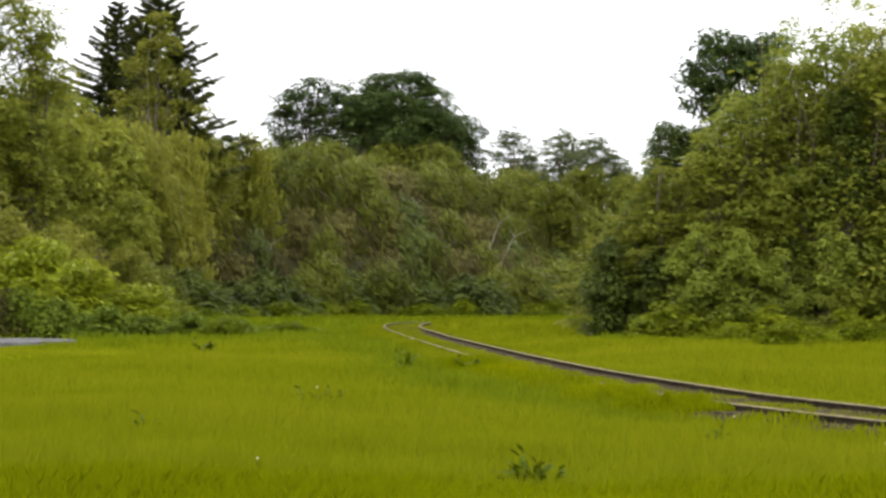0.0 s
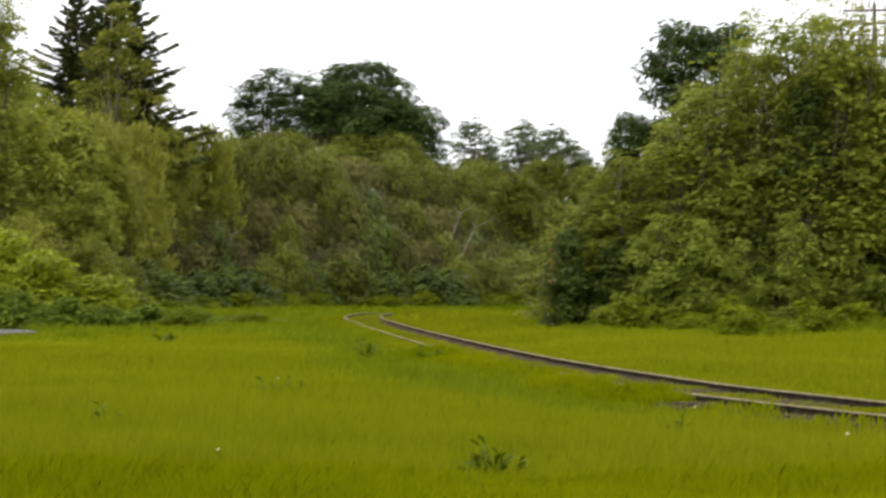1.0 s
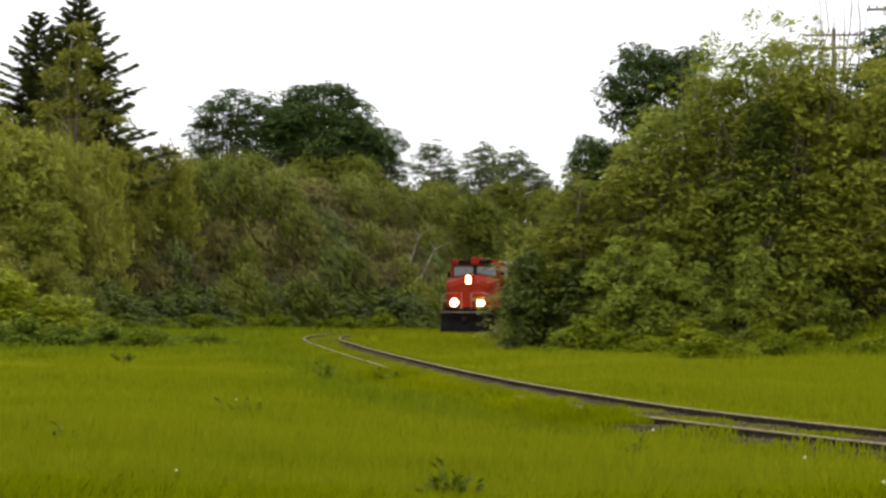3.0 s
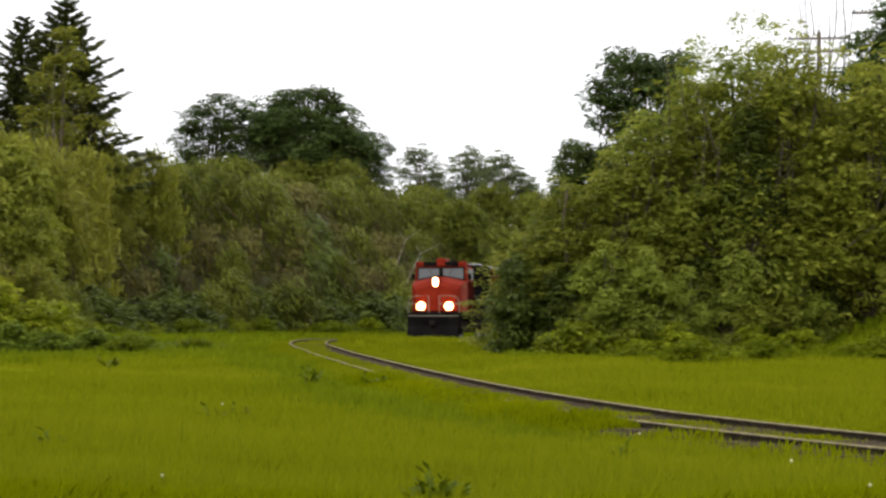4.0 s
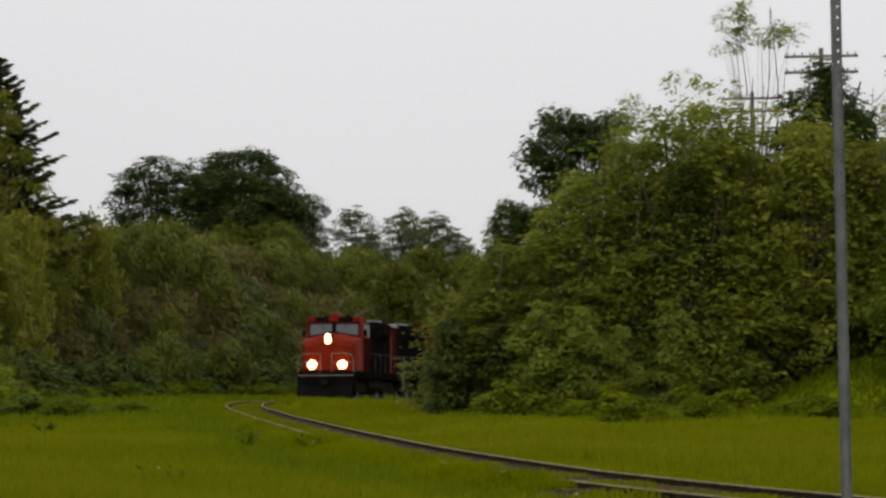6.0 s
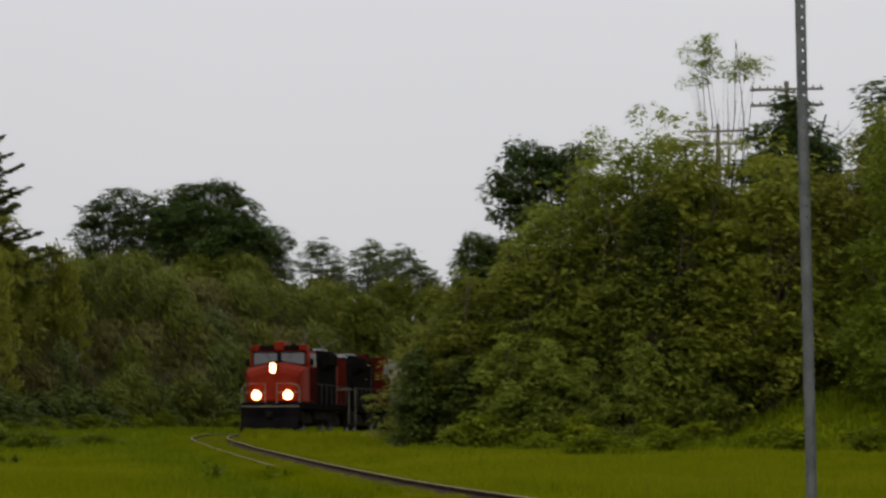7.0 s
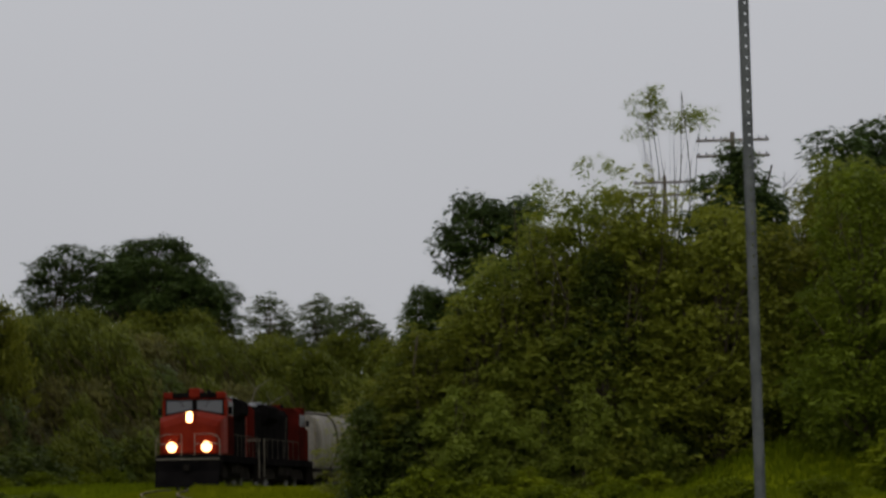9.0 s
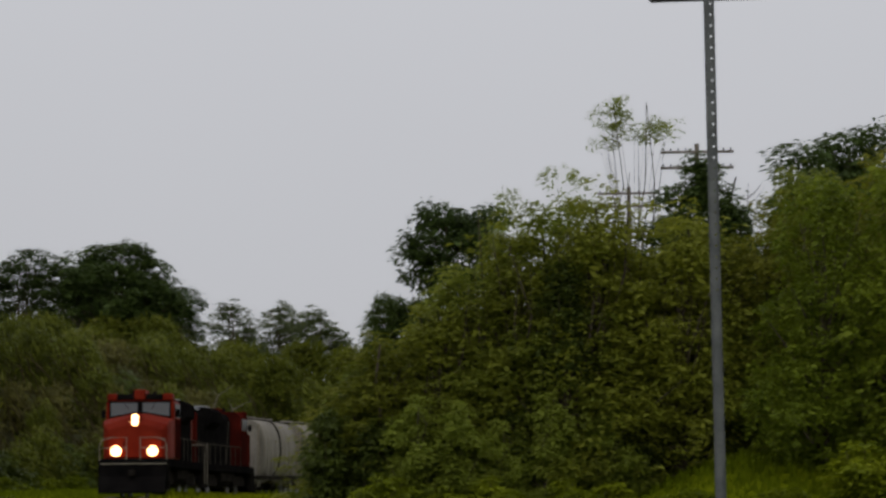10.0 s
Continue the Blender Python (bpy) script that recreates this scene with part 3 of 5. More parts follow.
# ---- trees and shrubs ----
def grove(master, places, group="", high=0.0):
    """Stand copies of a plant: (x, y, turn, width factor, height factor); with high, its own height, the last is the height above the meadow that its top reaches."""
    if group:
        tagged(master, group=group)
    made = []
    for x, y, turn, sx, sz in places:
        z = gz(x, y) - 0.05
        ob = copy_thing(master, put(x, y, z, turn, sx, (sz - z) / high if high else sz))
        made.append(ob)
    for o in (*master.children_recursive, master):
        bpy.data.objects.remove(o)
    return made


def tall_lobes(rng, h, w, n=9, low=0.12):
    """Lobes of a crown that reaches from near the ground to h, widest in the lower half."""
    out = []
    for i in range(n):
        k = low + (1 - low) * (i + 0.5) / n
        r = w * (0.35 + 0.65 * math.sin(math.pi * min(0.95, 0.25 + 0.7 * k)) ** 0.8) * rng.uniform(0.5, 0.7)
        a = rng.uniform(0, 6.283)
        off = w * 0.48 * (1.05 - k) * rng.uniform(0.5, 1.2)
        out.append((math.cos(a) * off, math.sin(a) * off, h * k - r * 0.35, r, r, r * rng.uniform(0.7, 0.95)))
    return out


def leafy(name, seed, label, mat, bark, h, w, clumps, per, leaf, spread, n=9, low=0.12, trunk=0.14, stems=1, droop=0.0, category="tree", lean=None):
    rng = random.Random(seed)
    return plant(name, seed, label, category, mat, bark, tall_lobes(rng, h, w, n, low), clumps, per, leaf, spread, trunk, stems, droop, lean=lean)


def bare_sapling(x, y, top):
    """A thin leafless stem with a few bare twigs."""
    rng = random.Random(int(top * 10))
    ob = empty("bare_sapling", pose(x, y, gz(x, y)), "thin leafless sapling above the wood", "tree")
    stem = [Vector((0.25 * math.sin(k), 0.1 * k / 5, top * k / 6)) for k in range(7)]
    part("trunk", tube(bmesh.new(), stem, [0.07, 0.06, 0.055, 0.05, 0.04, 0.03, 0.012], 6), BARK, ob)
    for k in range(9):
        a = stem[3].lerp(stem[6], rng.random())
        tip = a + Vector((rng.uniform(-0.8, 0.8), rng.uniform(-0.4, 0.4), rng.uniform(0.3, 0.9)))
        part("twig", tube(bmesh.new(), [a, (a + tip) / 2 + Vector((0.05, 0, -0.06)), tip], [0.025, 0.016, 0.006], 5), BARK, ob)


def right_wood():
    """The wood inside the curve: olive trees 5 to 12 m high, shrubs at their feet, dark trees behind."""
    rng = random.Random(21)
    heights = [(3.6, 4.6), (4.5, 5.6), (5.0, 6.6), (6.6, 8.0), (8.0, 9.2), (9.6, 10.6), (11.2, 11.6), (12.6, 12.0), (14.4, 10.5), (16.0, 10.2),
               (17.6, 9.6), (19.4, 10.4), (21.4, 11.8), (23.6, 12.4), (26.0, 12.5)]
    kinds = [leafy("broadleaf_tree", 31 + i, text, mat, BARK, 10, 3.3, 310, 46, 0.178, 0.33, 19, 0.08)
             for i, (text, mat) in enumerate((("olive-green young broadleaf tree in full leaf", LEAF_OLIVE), ("light olive-green young broadleaf tree in full leaf", LEAF_LIGHT), ("fresh green young broadleaf tree in full leaf", LEAF_GREEN), ("deep green young broadleaf tree in full leaf", LEAF_LIME)))]
    spots = [[], [], [], []]
    for i, (x, h) in enumerate(heights):
        spots[(0, 2, 3, 1, 2, 1, 2, 1, 1, 1, 3, 0, 2, 0, 2)[i]].append((x + rng.uniform(-0.3, 0.3), 106 + rng.uniform(-1.2, 1.2), rng.uniform(0, 6.28), 0.75 + h / 28, h / 10))
        if i % 3 == 1:
            spots[(i + 1) % 4].append((x + 1 + rng.uniform(-0.5, 0.5), 111 + rng.uniform(-1, 1), rng.uniform(0, 6.28), 0.9, h / 11))
    for k, s in zip(kinds, spots):
        grove(k, s, "trees inside the curve")
    fill_tree = leafy("broadleaf_tree", 38, "shaded green broadleaf tree inside the wood", LEAF_LIME, BARK, 10, 3.3, 190, 32, 0.30, 0.42, 16, 0.05)
    grove(fill_tree, [(x + 0.6, 112.5 + (i % 2), i * 1.3, 0.95, h / 11.6) for i, (x, h) in enumerate(heights) if 6 < x < 25], "trees inside the curve")
    yellow = leafy("broadleaf_tree", 41, "bright yellow-green broadleaf tree at the wood's edge", LEAF_SPRING, BARK, 10, 3.3, 320, 54, 0.168, 0.34, 12, 0.06)
    grove(yellow, [(20.4, 101, 0.5, 0.95, 1.02), (23.4, 100, 2.5, 1.1, 1.12)], "trees inside the curve")
    pale = leafy("leafy_shrub", 43, "pale-leaved young tree at the wood's edge", LEAF_PALE, BARK, 4.4, 1.5, 130, 70, 0.15, 0.24, 8, 0.1, 0.06, 2)
    grove(pale, [(5.7, 102.0, 0.3, 0.95, 0.95), (7.2, 102.0, 2.1, 0.95, 0.9), (8.6, 102.3, 1.1, 0.8, 0.75), (10.6, 102.4, 4.1, 0.9, 0.95), (12.8, 103, 1.0, 0.8, 0.85)], "shrubs at the wood's edge")
    low = leafy("low_shrub", 44, "low yellow-green shrub in the grass", LEAF_YELLOW, BARK, 1.5, 1.1, 60, 50, 0.15, 0.2, 6, 0.1, 0.03, 3, category="shrub")
    grove(low, [(4.3, 100.6, 0, 1.0, 0.9), (5.4, 101, 1, 0.9, 0.8), (6.8, 100.8, 2, 1.0, 0.6), (8.3, 101, 3, 1.1, 0.8), (11.0, 101, 4, 0.8, 0.7), (12.6, 100.7, 5, 1.1, 0.6),
                (21.0, 97, 1.5, 1.7, 1.3), (23.2, 96, 2.8, 2.0, 1.4)], "shrubs at the wood's edge")
    dark = leafy("dark_shrub", 45, "dark green dense shrub overhanging the grass", LEAF_DEEP, BARK, 3.4, 1.7, 130, 55, 0.175, 0.26, 9, 0.05, 0.05, 3, category="shrub")
    grove(dark, [(2.6, 103.5, 0, 0.8, 1.05), (4.1, 103, 2, 0.9, 0.9), (3.4, 106.5, 1, 0.9, 1.3), (4.4, 110, 3, 1.1, 1.4), (9.4, 103.8, 1, 1.0, 1.1), (13.6, 104.4, 3, 1.1, 1.0), (16.0, 106.2, 4, 1.2, 1.2), (18.0, 106, 5, 1.2, 1.0)], "shrubs at the wood's edge")
    dk = leafy("dark_tree", 46, "dark green broadleaf tree rising behind the wood", LEAF_DARK, BARK, 13, 2.6, 230, 72, 0.195, 0.34, 12, 0.42, 0.2)
    grove(dk, [(15.2, 118, 1.2, 1.2, 0.8), (20.2, 119, 2.2, 1.1, 0.78), (23.5, 118, 3.3, 1.4, 1.14), (25.1, 119.5, 1.9, 1.3, 1.2), (26.6, 121, 0.3, 1.4, 1.24), (29.2, 119, 5.0, 1.5, 1.35), (31, 118, 0.9, 1.2, 1.2)], "dark trees behind the wood")
    crest = plant("dark_tree", 50, "dark green broadleaf tree leaning out over the wood", "tree", LEAF_DARK, BARK,
                  [(0, 0, 11.2, 1.6, 1.5, 1.3), (-1.2, 0, 10.6, 1.1, 1.1, 1.1), (1.3, 0, 11.8, 1.2, 1.1, 0.8), (-0.6, 0, 12.3, 0.8, 0.8, 0.65), (1.0, 0, 10.3, 1.5, 1.3, 1.3), (-1.5, 0, 9.7, 0.75, 0.8, 0.7), (0.3, 0, 9.2, 1.2, 1.1, 0.9), (-0.8, 0, 9.0, 0.5, 0.5, 0.5)],
                  240, 66, 0.17, 0.27, 0.13, 2, fill=0.15)
    grove(crest, [(8.3, 120, 0.0, 1.0, 1.0), (6.05, 122, 0.5, 0.72, 0.70)], "dark trees behind the wood")
    # dark leaves put in for the shade of a hollow among the trees
    deep = plant("dark_tree", 51, "dark olive column of leaves put in for a shaded hollow in the wood", "tree", LEAF_DEEP, BARK,
                 [(0, 0, 8.3, 0.5, 0.5, 0.7), (-0.2, 0, 7.4, 0.7, 0.6, 0.8), (0.3, 0, 6.6, 0.8, 0.7, 0.8), (-0.5, 0, 5.8, 0.8, 0.7, 0.7), (0.1, 0, 5.0, 0.9, 0.7, 0.8)], 110, 50, 0.16, 0.25, 0.09, 2)
    grove(deep, [(11.3, 103.7, 0.0, 1.0, 1.0)], "trees inside the curve")
    cone = plant("dark_tree", 49, "dark pointed tree in front of a utility pole", "tree", LEAF_DARK, BARK,
                 [(0.05, 0, 13.5, 0.4, 0.4, 0.7), (0.3, 0, 12.6, 0.8, 0.6, 0.7), (-0.6, 0, 12.3, 0.8, 0.6, 0.6), (1.2, 0, 11.7, 0.8, 0.7, 0.7), (0.1, 0, 11.4, 1.2, 0.9, 0.9), (-0.9, 0.2, 10.9, 1.0, 0.8, 0.8), (1.2, 0, 10.4, 1.0, 0.8, 0.9), (1.0, 0, 9.2, 1.4, 0.8, 0.9),
                  (0.2, 0, 10.0, 1.5, 1.1, 1.0), (-2.3, 0.2, 9.6, 1.0, 0.8, 0.7), (-0.9, 0, 9.0, 1.8, 1.2, 1.0)], 400, 60, 0.17, 0.27, 0.14, 1)
    grove(cone, [(17.72, 112.3, 0.0, 1.16, 0.985)], "dark trees behind the wood")
    sparse = plant("sparse_tree", 47, "tall thin tree with a few leaves on bare stems", "tree", LEAF_PALE, BARK,
                   [(-0.9, 0, 16.1, 0.7, 0.7, 0.8), (0.1, 0.3, 15.7, 0.8, 0.8, 0.5), (1.1, 0.2, 15.4, 0.8, 0.7, 0.5), (-1.2, 0, 15.0, 0.5, 0.5, 0.4), (1.4, 0.1, 15.8, 0.5, 0.5, 0.35), (-0.7, 0, 16.6, 0.4, 0.4, 0.5)],
                   76, 30, 0.115, 0.19, 0.06, 3)
    grove(sparse, [(15.6, 116, 0.0, 1.0, 1.0)])
    bare = plant("sparse_tree", 48, "half-bare young tree with wispy pale leaves", "tree", LEAF_PALE, BARK,
                 [(0, 0, 11.2, 1.0, 1.0, 1.3), (0.9, 0.3, 10.2, 0.8, 0.7, 1.0), (-0.9, 0, 10.0, 0.8, 0.7, 1.0)], 60, 30, 0.13, 0.28, 0.05, 3)
    grove(bare, [(12.4, 113, 0.2, 1.0, 1.10), (10.2, 114, 2.2, 0.8, 1.03)])
    bare_sapling(20.7, 117, 13.4)
    bare_sapling(20.2, 119, 12.2)


def left_bank():
    """Brush and young trees thick over the bank outside the curve."""
    rng = random.Random(8)
    kinds = [leafy("bank_shrub", 61, "dense green shrub on the steep bank", LEAF_BANK, BARK, 4.2, 2.9, 105, 27, 0.36, 0.42, 9, 0.02, 0.07, 3, category="shrub", lean=(0.55, -0.45, -0.75)),
             leafy("bank_shrub", 62, "dense olive shrub on the steep bank", LEAF_DEEP, BARK, 4.6, 2.8, 105, 27, 0.36, 0.42, 9, 0.02, 0.07, 3, category="shrub", lean=(0.55, -0.45, -0.75)),
             leafy("brush_thicket", 63, "brown half-bare brush thicket on the bank", LEAF_BROWN, BARK, 3.6, 2.8, 105, 28, 0.34, 0.42, 9, 0.02, 0.05, 4, category="shrub", lean=(0.55, -0.45, -0.75)),
             leafy("dark_shrub", 64, "low dark green shrub at the foot of the bank", LEAF_DEEP, BARK, 3.0, 2.5, 95, 27, 0.365, 0.42, 9, 0.02, 0.05, 3, category="shrub")]
    spots = [[], [], [], []]
    seg = np.linalg.norm(np.diff(BANK, axis=0), axis=1)
    cum = np.concatenate([[0], np.cumsum(seg)])
    for row, (off, step) in enumerate([(0.6, 3.9), (4.2, 4.0), (8.0, 4.2), (12.4, 4.8), (16.0, 12.0)]):
        s = 82.0
        while s < 215:
            i = min(np.searchsorted(cum, s, side="right") - 1, len(BANK) - 2)
            d = (BANK[i + 1] - BANK[i]) / seg[i]
            n = np.array([-d[1], d[0]])
            p = BANK[i] + d * (s - cum[i]) + n * (off + rng.uniform(-0.8, 0.8))
            kind = (3 if rng.random() < 0.55 else 0) if row == 0 else rng.choice((2, 2, 0, 2, 1)) if row in (1, 2) else rng.choice((0, 2, 0))
            spots[kind].append((p[0], p[1], rng.uniform(-0.5, 0.3), rng.uniform(0.85, 1.15) * (0.82 if row in (1, 2) else 1.0), rng.uniform(0.8, 1.1) * (1.05 if row >= 3 else 0.9)))
            s += step * rng.uniform(0.85, 1.15)
    for k, s in zip(kinds, spots):
        grove(k, s, "brush on the bank")


def far_trees():
    dome = plant("large_tree", 71, "large dark green round-crowned tree above the bank", "tree", LEAF_DARK, BARK,
                 [(0, 0, 12.4, 4.4, 4.2, 3.8), (-2.7, 0, 14.2, 2.7, 2.6, 2.7), (0.9, 0.3, 15.6, 3.0, 2.8, 2.5), (3.2, 0, 13.6, 2.4, 2.4, 2.7), (-4.0, 0, 11.4, 1.9, 2.0, 2.4), (4.7, 0, 11.0, 1.7, 1.8, 2.1), (0, 0, 9.2, 4.4, 4, 2.4),
                  (4.6, 0.2, 8.6, 1.8, 1.8, 1.6), (-1.4, 0, 16.6, 1.4, 1.3, 1.2), (2.4, 0, 16.4, 1.3, 1.3, 1.1)], 400, 76, 0.29, 0.50, 0.35, 2)
    grove(dome, [(-13.1, 258, 0.0, 1.02, 22.1), (-10.2, 266, 2.6, 0.62, 19.6), (-15.6, 267, 1.2, 0.8, 21.0)], "trees above the bank", 18.2)
    airy = plant("large_tree", 72, "dark green tree with open crown on several trunks", "tree", LEAF_DARK, BARK,
                 [(0.6, 0, 16.2, 1.9, 1.8, 1.9), (-1.2, 0, 14.6, 1.7, 1.6, 2.0), (1.9, 0, 14.2, 1.6, 1.5, 2.0), (-2.4, 0, 12.2, 1.2, 1.2, 2.0), (-0.6, 0.6, 10.2, 0.9, 0.9, 1.3), (0.9, 0.6, 10.6, 1.0, 0.9, 1.2), (2.4, 0, 10.8, 1.2, 1.1, 1.6), (-2.6, 0, 9.4, 1.0, 1.0, 1.2), (0.6, 0, 12.8, 1.4, 1.3, 1.3), (1.8, 0, 8.6, 1.2, 1.1, 1.2), (-1.0, 0, 8.2, 1.2, 1.1, 1.0)],
                 270, 52, 0.27, 0.42, 0.2, 5, fill=0.12)
    grove(airy, [(-21.0, 259, 0.0, 1.06, 21.5), (-7.0, 262, 0.5, 0.72, 18.2)], "trees above the bank", 18.1)
    far = plant("far_tree", 75, "haze-paled grey-green tree far behind the bank with sky between its branches", "tree", LEAF_FAR, BARK,
                [(0, 0, 15.0, 2.2, 2.2, 2.4), (-1.9, 0, 12.8, 1.6, 1.6, 2.2), (1.9, 0, 13.2, 1.7, 1.6, 2.3), (0.2, 0, 17.0, 1.2, 1.2, 1.6), (0.9, 0, 9.5, 2.2, 2.0, 2.4), (-1.4, 0, 8.5, 1.6, 1.6, 2.0)], 150, 46, 0.26, 0.38, 0.16, 2)
    grove(far, [(-2.9, 300, 0.2, 1.1, 19.1), (2.8, 305, 2.0, 1.1, 19.2), (6.0, 300, 4.0, 1.05, 18.4), (4.4, 309, 1.0, 1.1, 17.8), (-1.4, 308, 3.0, 1.0, 16.8), (8.0, 304, 5.0, 0.9, 16.8), (9.4, 310, 1.0, 0.7, 15.7), (0.4, 320, 3.0, 0.8, 15.7), (13.5, 305, 3.0, 0.9, 16.2), (18, 300, 2.0, 1.1, 17.2),
                (-26, 280, 1.0, 0.9, 16.7), (-6.0, 310, 5.0, 0.9, 14.7), (-29.5, 270, 2.0, 0.8, 16.2)], "far trees", 18.2)
    under = leafy("bank_shrub", 76, "dense green thicket below the far trees", LEAF_BANK, BARK, 7, 4.2, 170, 36, 0.46, 0.6, 9, 0.02, 0.1, 3, category="shrub", lean=(0.4, -0.4, -0.5))
    grove(under, [(6, 246, 0, 1.0, 8.5), (1.5, 250, 1.5, 1.0, 11.0), (10, 268, 2.0, 1.1, 11), (15, 285, 2.0, 1.3, 13), (4, 275, 3.2, 1.2, 13.6), (-2, 258, 4.1, 1.0, 12.6), (-9, 246, 4.1, 1.0, 13.2), (-8.6, 253, 1.1, 0.8, 14.8), (-11.0, 254, 2.1, 0.8, 14.6),
                  (-15, 246, 4.1, 1.0, 13.6), (-18.0, 251, 0.6, 0.9, 15.0), (-20.8, 252, 3.6, 0.9, 15.0), (-23.5, 251, 5.1, 0.9, 14.4), (-13.5, 254, 1.6, 0.9, 14.8), (-22, 240, 2.1, 1.0, 13.6), (-3, 285, 2.1, 1.2, 14), (9, 290, 3.0, 1.2, 13.6)], "far thickets", 7.2)


def left_trees():
    a = spruce(81, 15.5, 7.4, "tall dark spruce above the bank")
    grove(a, [(-26.3, 196, 0.3, 1.05, 23.7), (-29.9, 200, 2.3, 0.9, 22.6)], "spruces", 15.5)
    light = leafy("broadleaf_tree", 82, "light green broadleaf tree beside the spruces", LEAF_LIGHT, BARK, 16, 4.4, 300, 40, 0.26, 0.42, 17, 0.15, 0.10, 2)
    grove(light, [(-30.0, 166, 0.2, 0.95, 20.2), (-33.0, 163, 1.2, 1.15, 22.5), (-36, 158, 2, 1.2, 21), (-31.5, 178, 1.0, 0.8, 17)], "trees beside the spruces", 16.4)
    round_tree = leafy("young_tree", 87, "light green bushy young tree on the upper bank", LEAF_LIGHT, BARK, 6, 3.6, 190, 35, 0.30, 0.44, 10, 0.04, 0.08, 3)
    grove(round_tree, [(-26.6, 175, 1.6, 1.0, 12.8), (-28.4, 171, 4.2, 1.0, 12.6), (-24.6, 170, 5.2, 0.8, 8.0), (-32.0, 170, 5.0, 1.2, 14.2), (-29.5, 174, 2.2, 1.1, 13.4), (-30.5, 182, 3.3, 1.1, 15.2), (-34.5, 163, 0.3, 1.2, 14.2), (-36.0, 155, 1.9, 1.2, 13.6)], "young trees on the bank", 6.4)
    bank_tree = leafy("young_tree", 90, "olive-green bushy young tree on the brow of the bank", LEAF_OLIVE, BARK, 6, 3.6, 190, 38, 0.31, 0.44, 10, 0.04, 0.08, 3, lean=(0.4, -0.4, -0.5))
    grove(bank_tree, [(-24.6, 179, 0.4, 0.95, 12.6), (-23.4, 184, 2.8, 0.9, 12.2), (-28.0, 181, 1.2, 1.1, 13.4), (-26.2, 189, 4.0, 1.0, 13.8), (-23.5, 196, 1.0, 1.0, 13.4), (-27.6, 194, 0.9, 1.1, 15.0), (-21.0, 203, 2.9, 1.0, 13.2)], "young trees on the bank", 6.4)
    layered = plant("birch_tree", 89, "light olive tree with a pale trunk before the spruces", "tree", LEAF_OLIVE, BIRCH_BARK,
                    [(0.2, 0.9, 15.2, 0.6, 0.6, 0.8), (0.3, 0.9, 13.8, 1.2, 1.0, 0.55), (-0.6, 0.9, 12.6, 1.5, 1.2, 0.5), (0.9, 1.1, 11.7, 1.5, 1.2, 0.5), (-1.3, 0.9, 10.7, 1.6, 1.2, 0.55), (1.6, 0.9, 9.8, 1.6, 1.2, 0.5), (-0.4, 1.2, 9.0, 1.8, 1.3, 0.5), (-2.2, 0.9, 8.1, 1.4, 1.1, 0.6),
                     (2.1, 1.2, 7.8, 1.5, 1.2, 0.5), (0.5, 1.4, 6.9, 1.8, 1.3, 0.6), (-1.6, 1.3, 6.0, 1.6, 1.2, 0.6), (2.6, 1.3, 5.8, 1.3, 1.1, 0.6)], 160, 42, 0.24, 0.31, 0.13, 1, fill=0.1, limb=BARK)
    grove(layered, [(-25.4, 186, 0.0, 1.05, 20.2)], "birches", 15.8)
    yel = leafy("broadleaf_tree", 84, "olive young tree on the bank", LEAF_OLIVE, BARK, 5.2, 3.0, 180, 55, 0.21, 0.38, 9, 0.05, 0.08, 2)
    grove(yel, [(-25.5, 150, 0.2, 1.0, 1.0), (-28.0, 146, 1.2, 1.1, 1.15), (-30.5, 142, 2.2, 1.1, 1.3), (-23.4, 160, 3.2, 0.9, 0.9), (-26.5, 158, 3.9, 1.0, 1.1), (-29.5, 152, 0.9, 1.1, 1.2)], "young trees on the bank")
    near = leafy("low_shrub", 85, "bright yellow-green spreading shrub beside the gravel", LEAF_YELLOW, BARK, 3.6, 2.3, 170, 60, 0.19, 0.3, 10, 0.02, 0.05, 4, category="shrub")
    grove(near, [(-17.4, 107, 0.2, 0.95, 0.82), (-15.2, 108, 2.2, 0.9, 0.55), (-14.2, 109, 4.2, 0.7, 0.4), (-19.4, 109, 1.2, 1.1, 1.05), (-21.6, 110, 3.1, 1.1, 1.0)], "shrubs beside the gravel")
    brown = leafy("brown_shrub", 88, "grey-brown half-bare shrub beside the gravel", LEAF_BROWN, BARK, 1.9, 1.3, 70, 40, 0.13, 0.2, 7, 0.05, 0.03, 4, category="shrub")
    grove(brown, [(-19.6, 104.2, 0.4, 1.0, 1.0), (-21.4, 104.6, 1.4, 1.1, 1.1)], "shrubs beside the gravel")
    green = leafy("low_shrub", 86, "low green weeds and brambles beside the gravel", LEAF_WEED, BARK, 1.3, 1.6, 90, 50, 0.16, 0.24, 7, 0.05, 0.03, 4, category="shrub")
    grove(green, [(-17.6, 103.6, 0.2, 1.1, 1.0), (-15.8, 104, 2.2, 1.0, 0.85), (-18.9, 104, 1.2, 0.9, 1.2), (-13.2, 105.5, 3.0, 1.1, 0.6), (-14.6, 103.6, 4.0, 1.0, 0.6), (-16.6, 102.8, 5.0, 0.9, 0.6), (-11.6, 106.5, 1.0, 1.2, 0.5)], "shrubs beside the gravel")


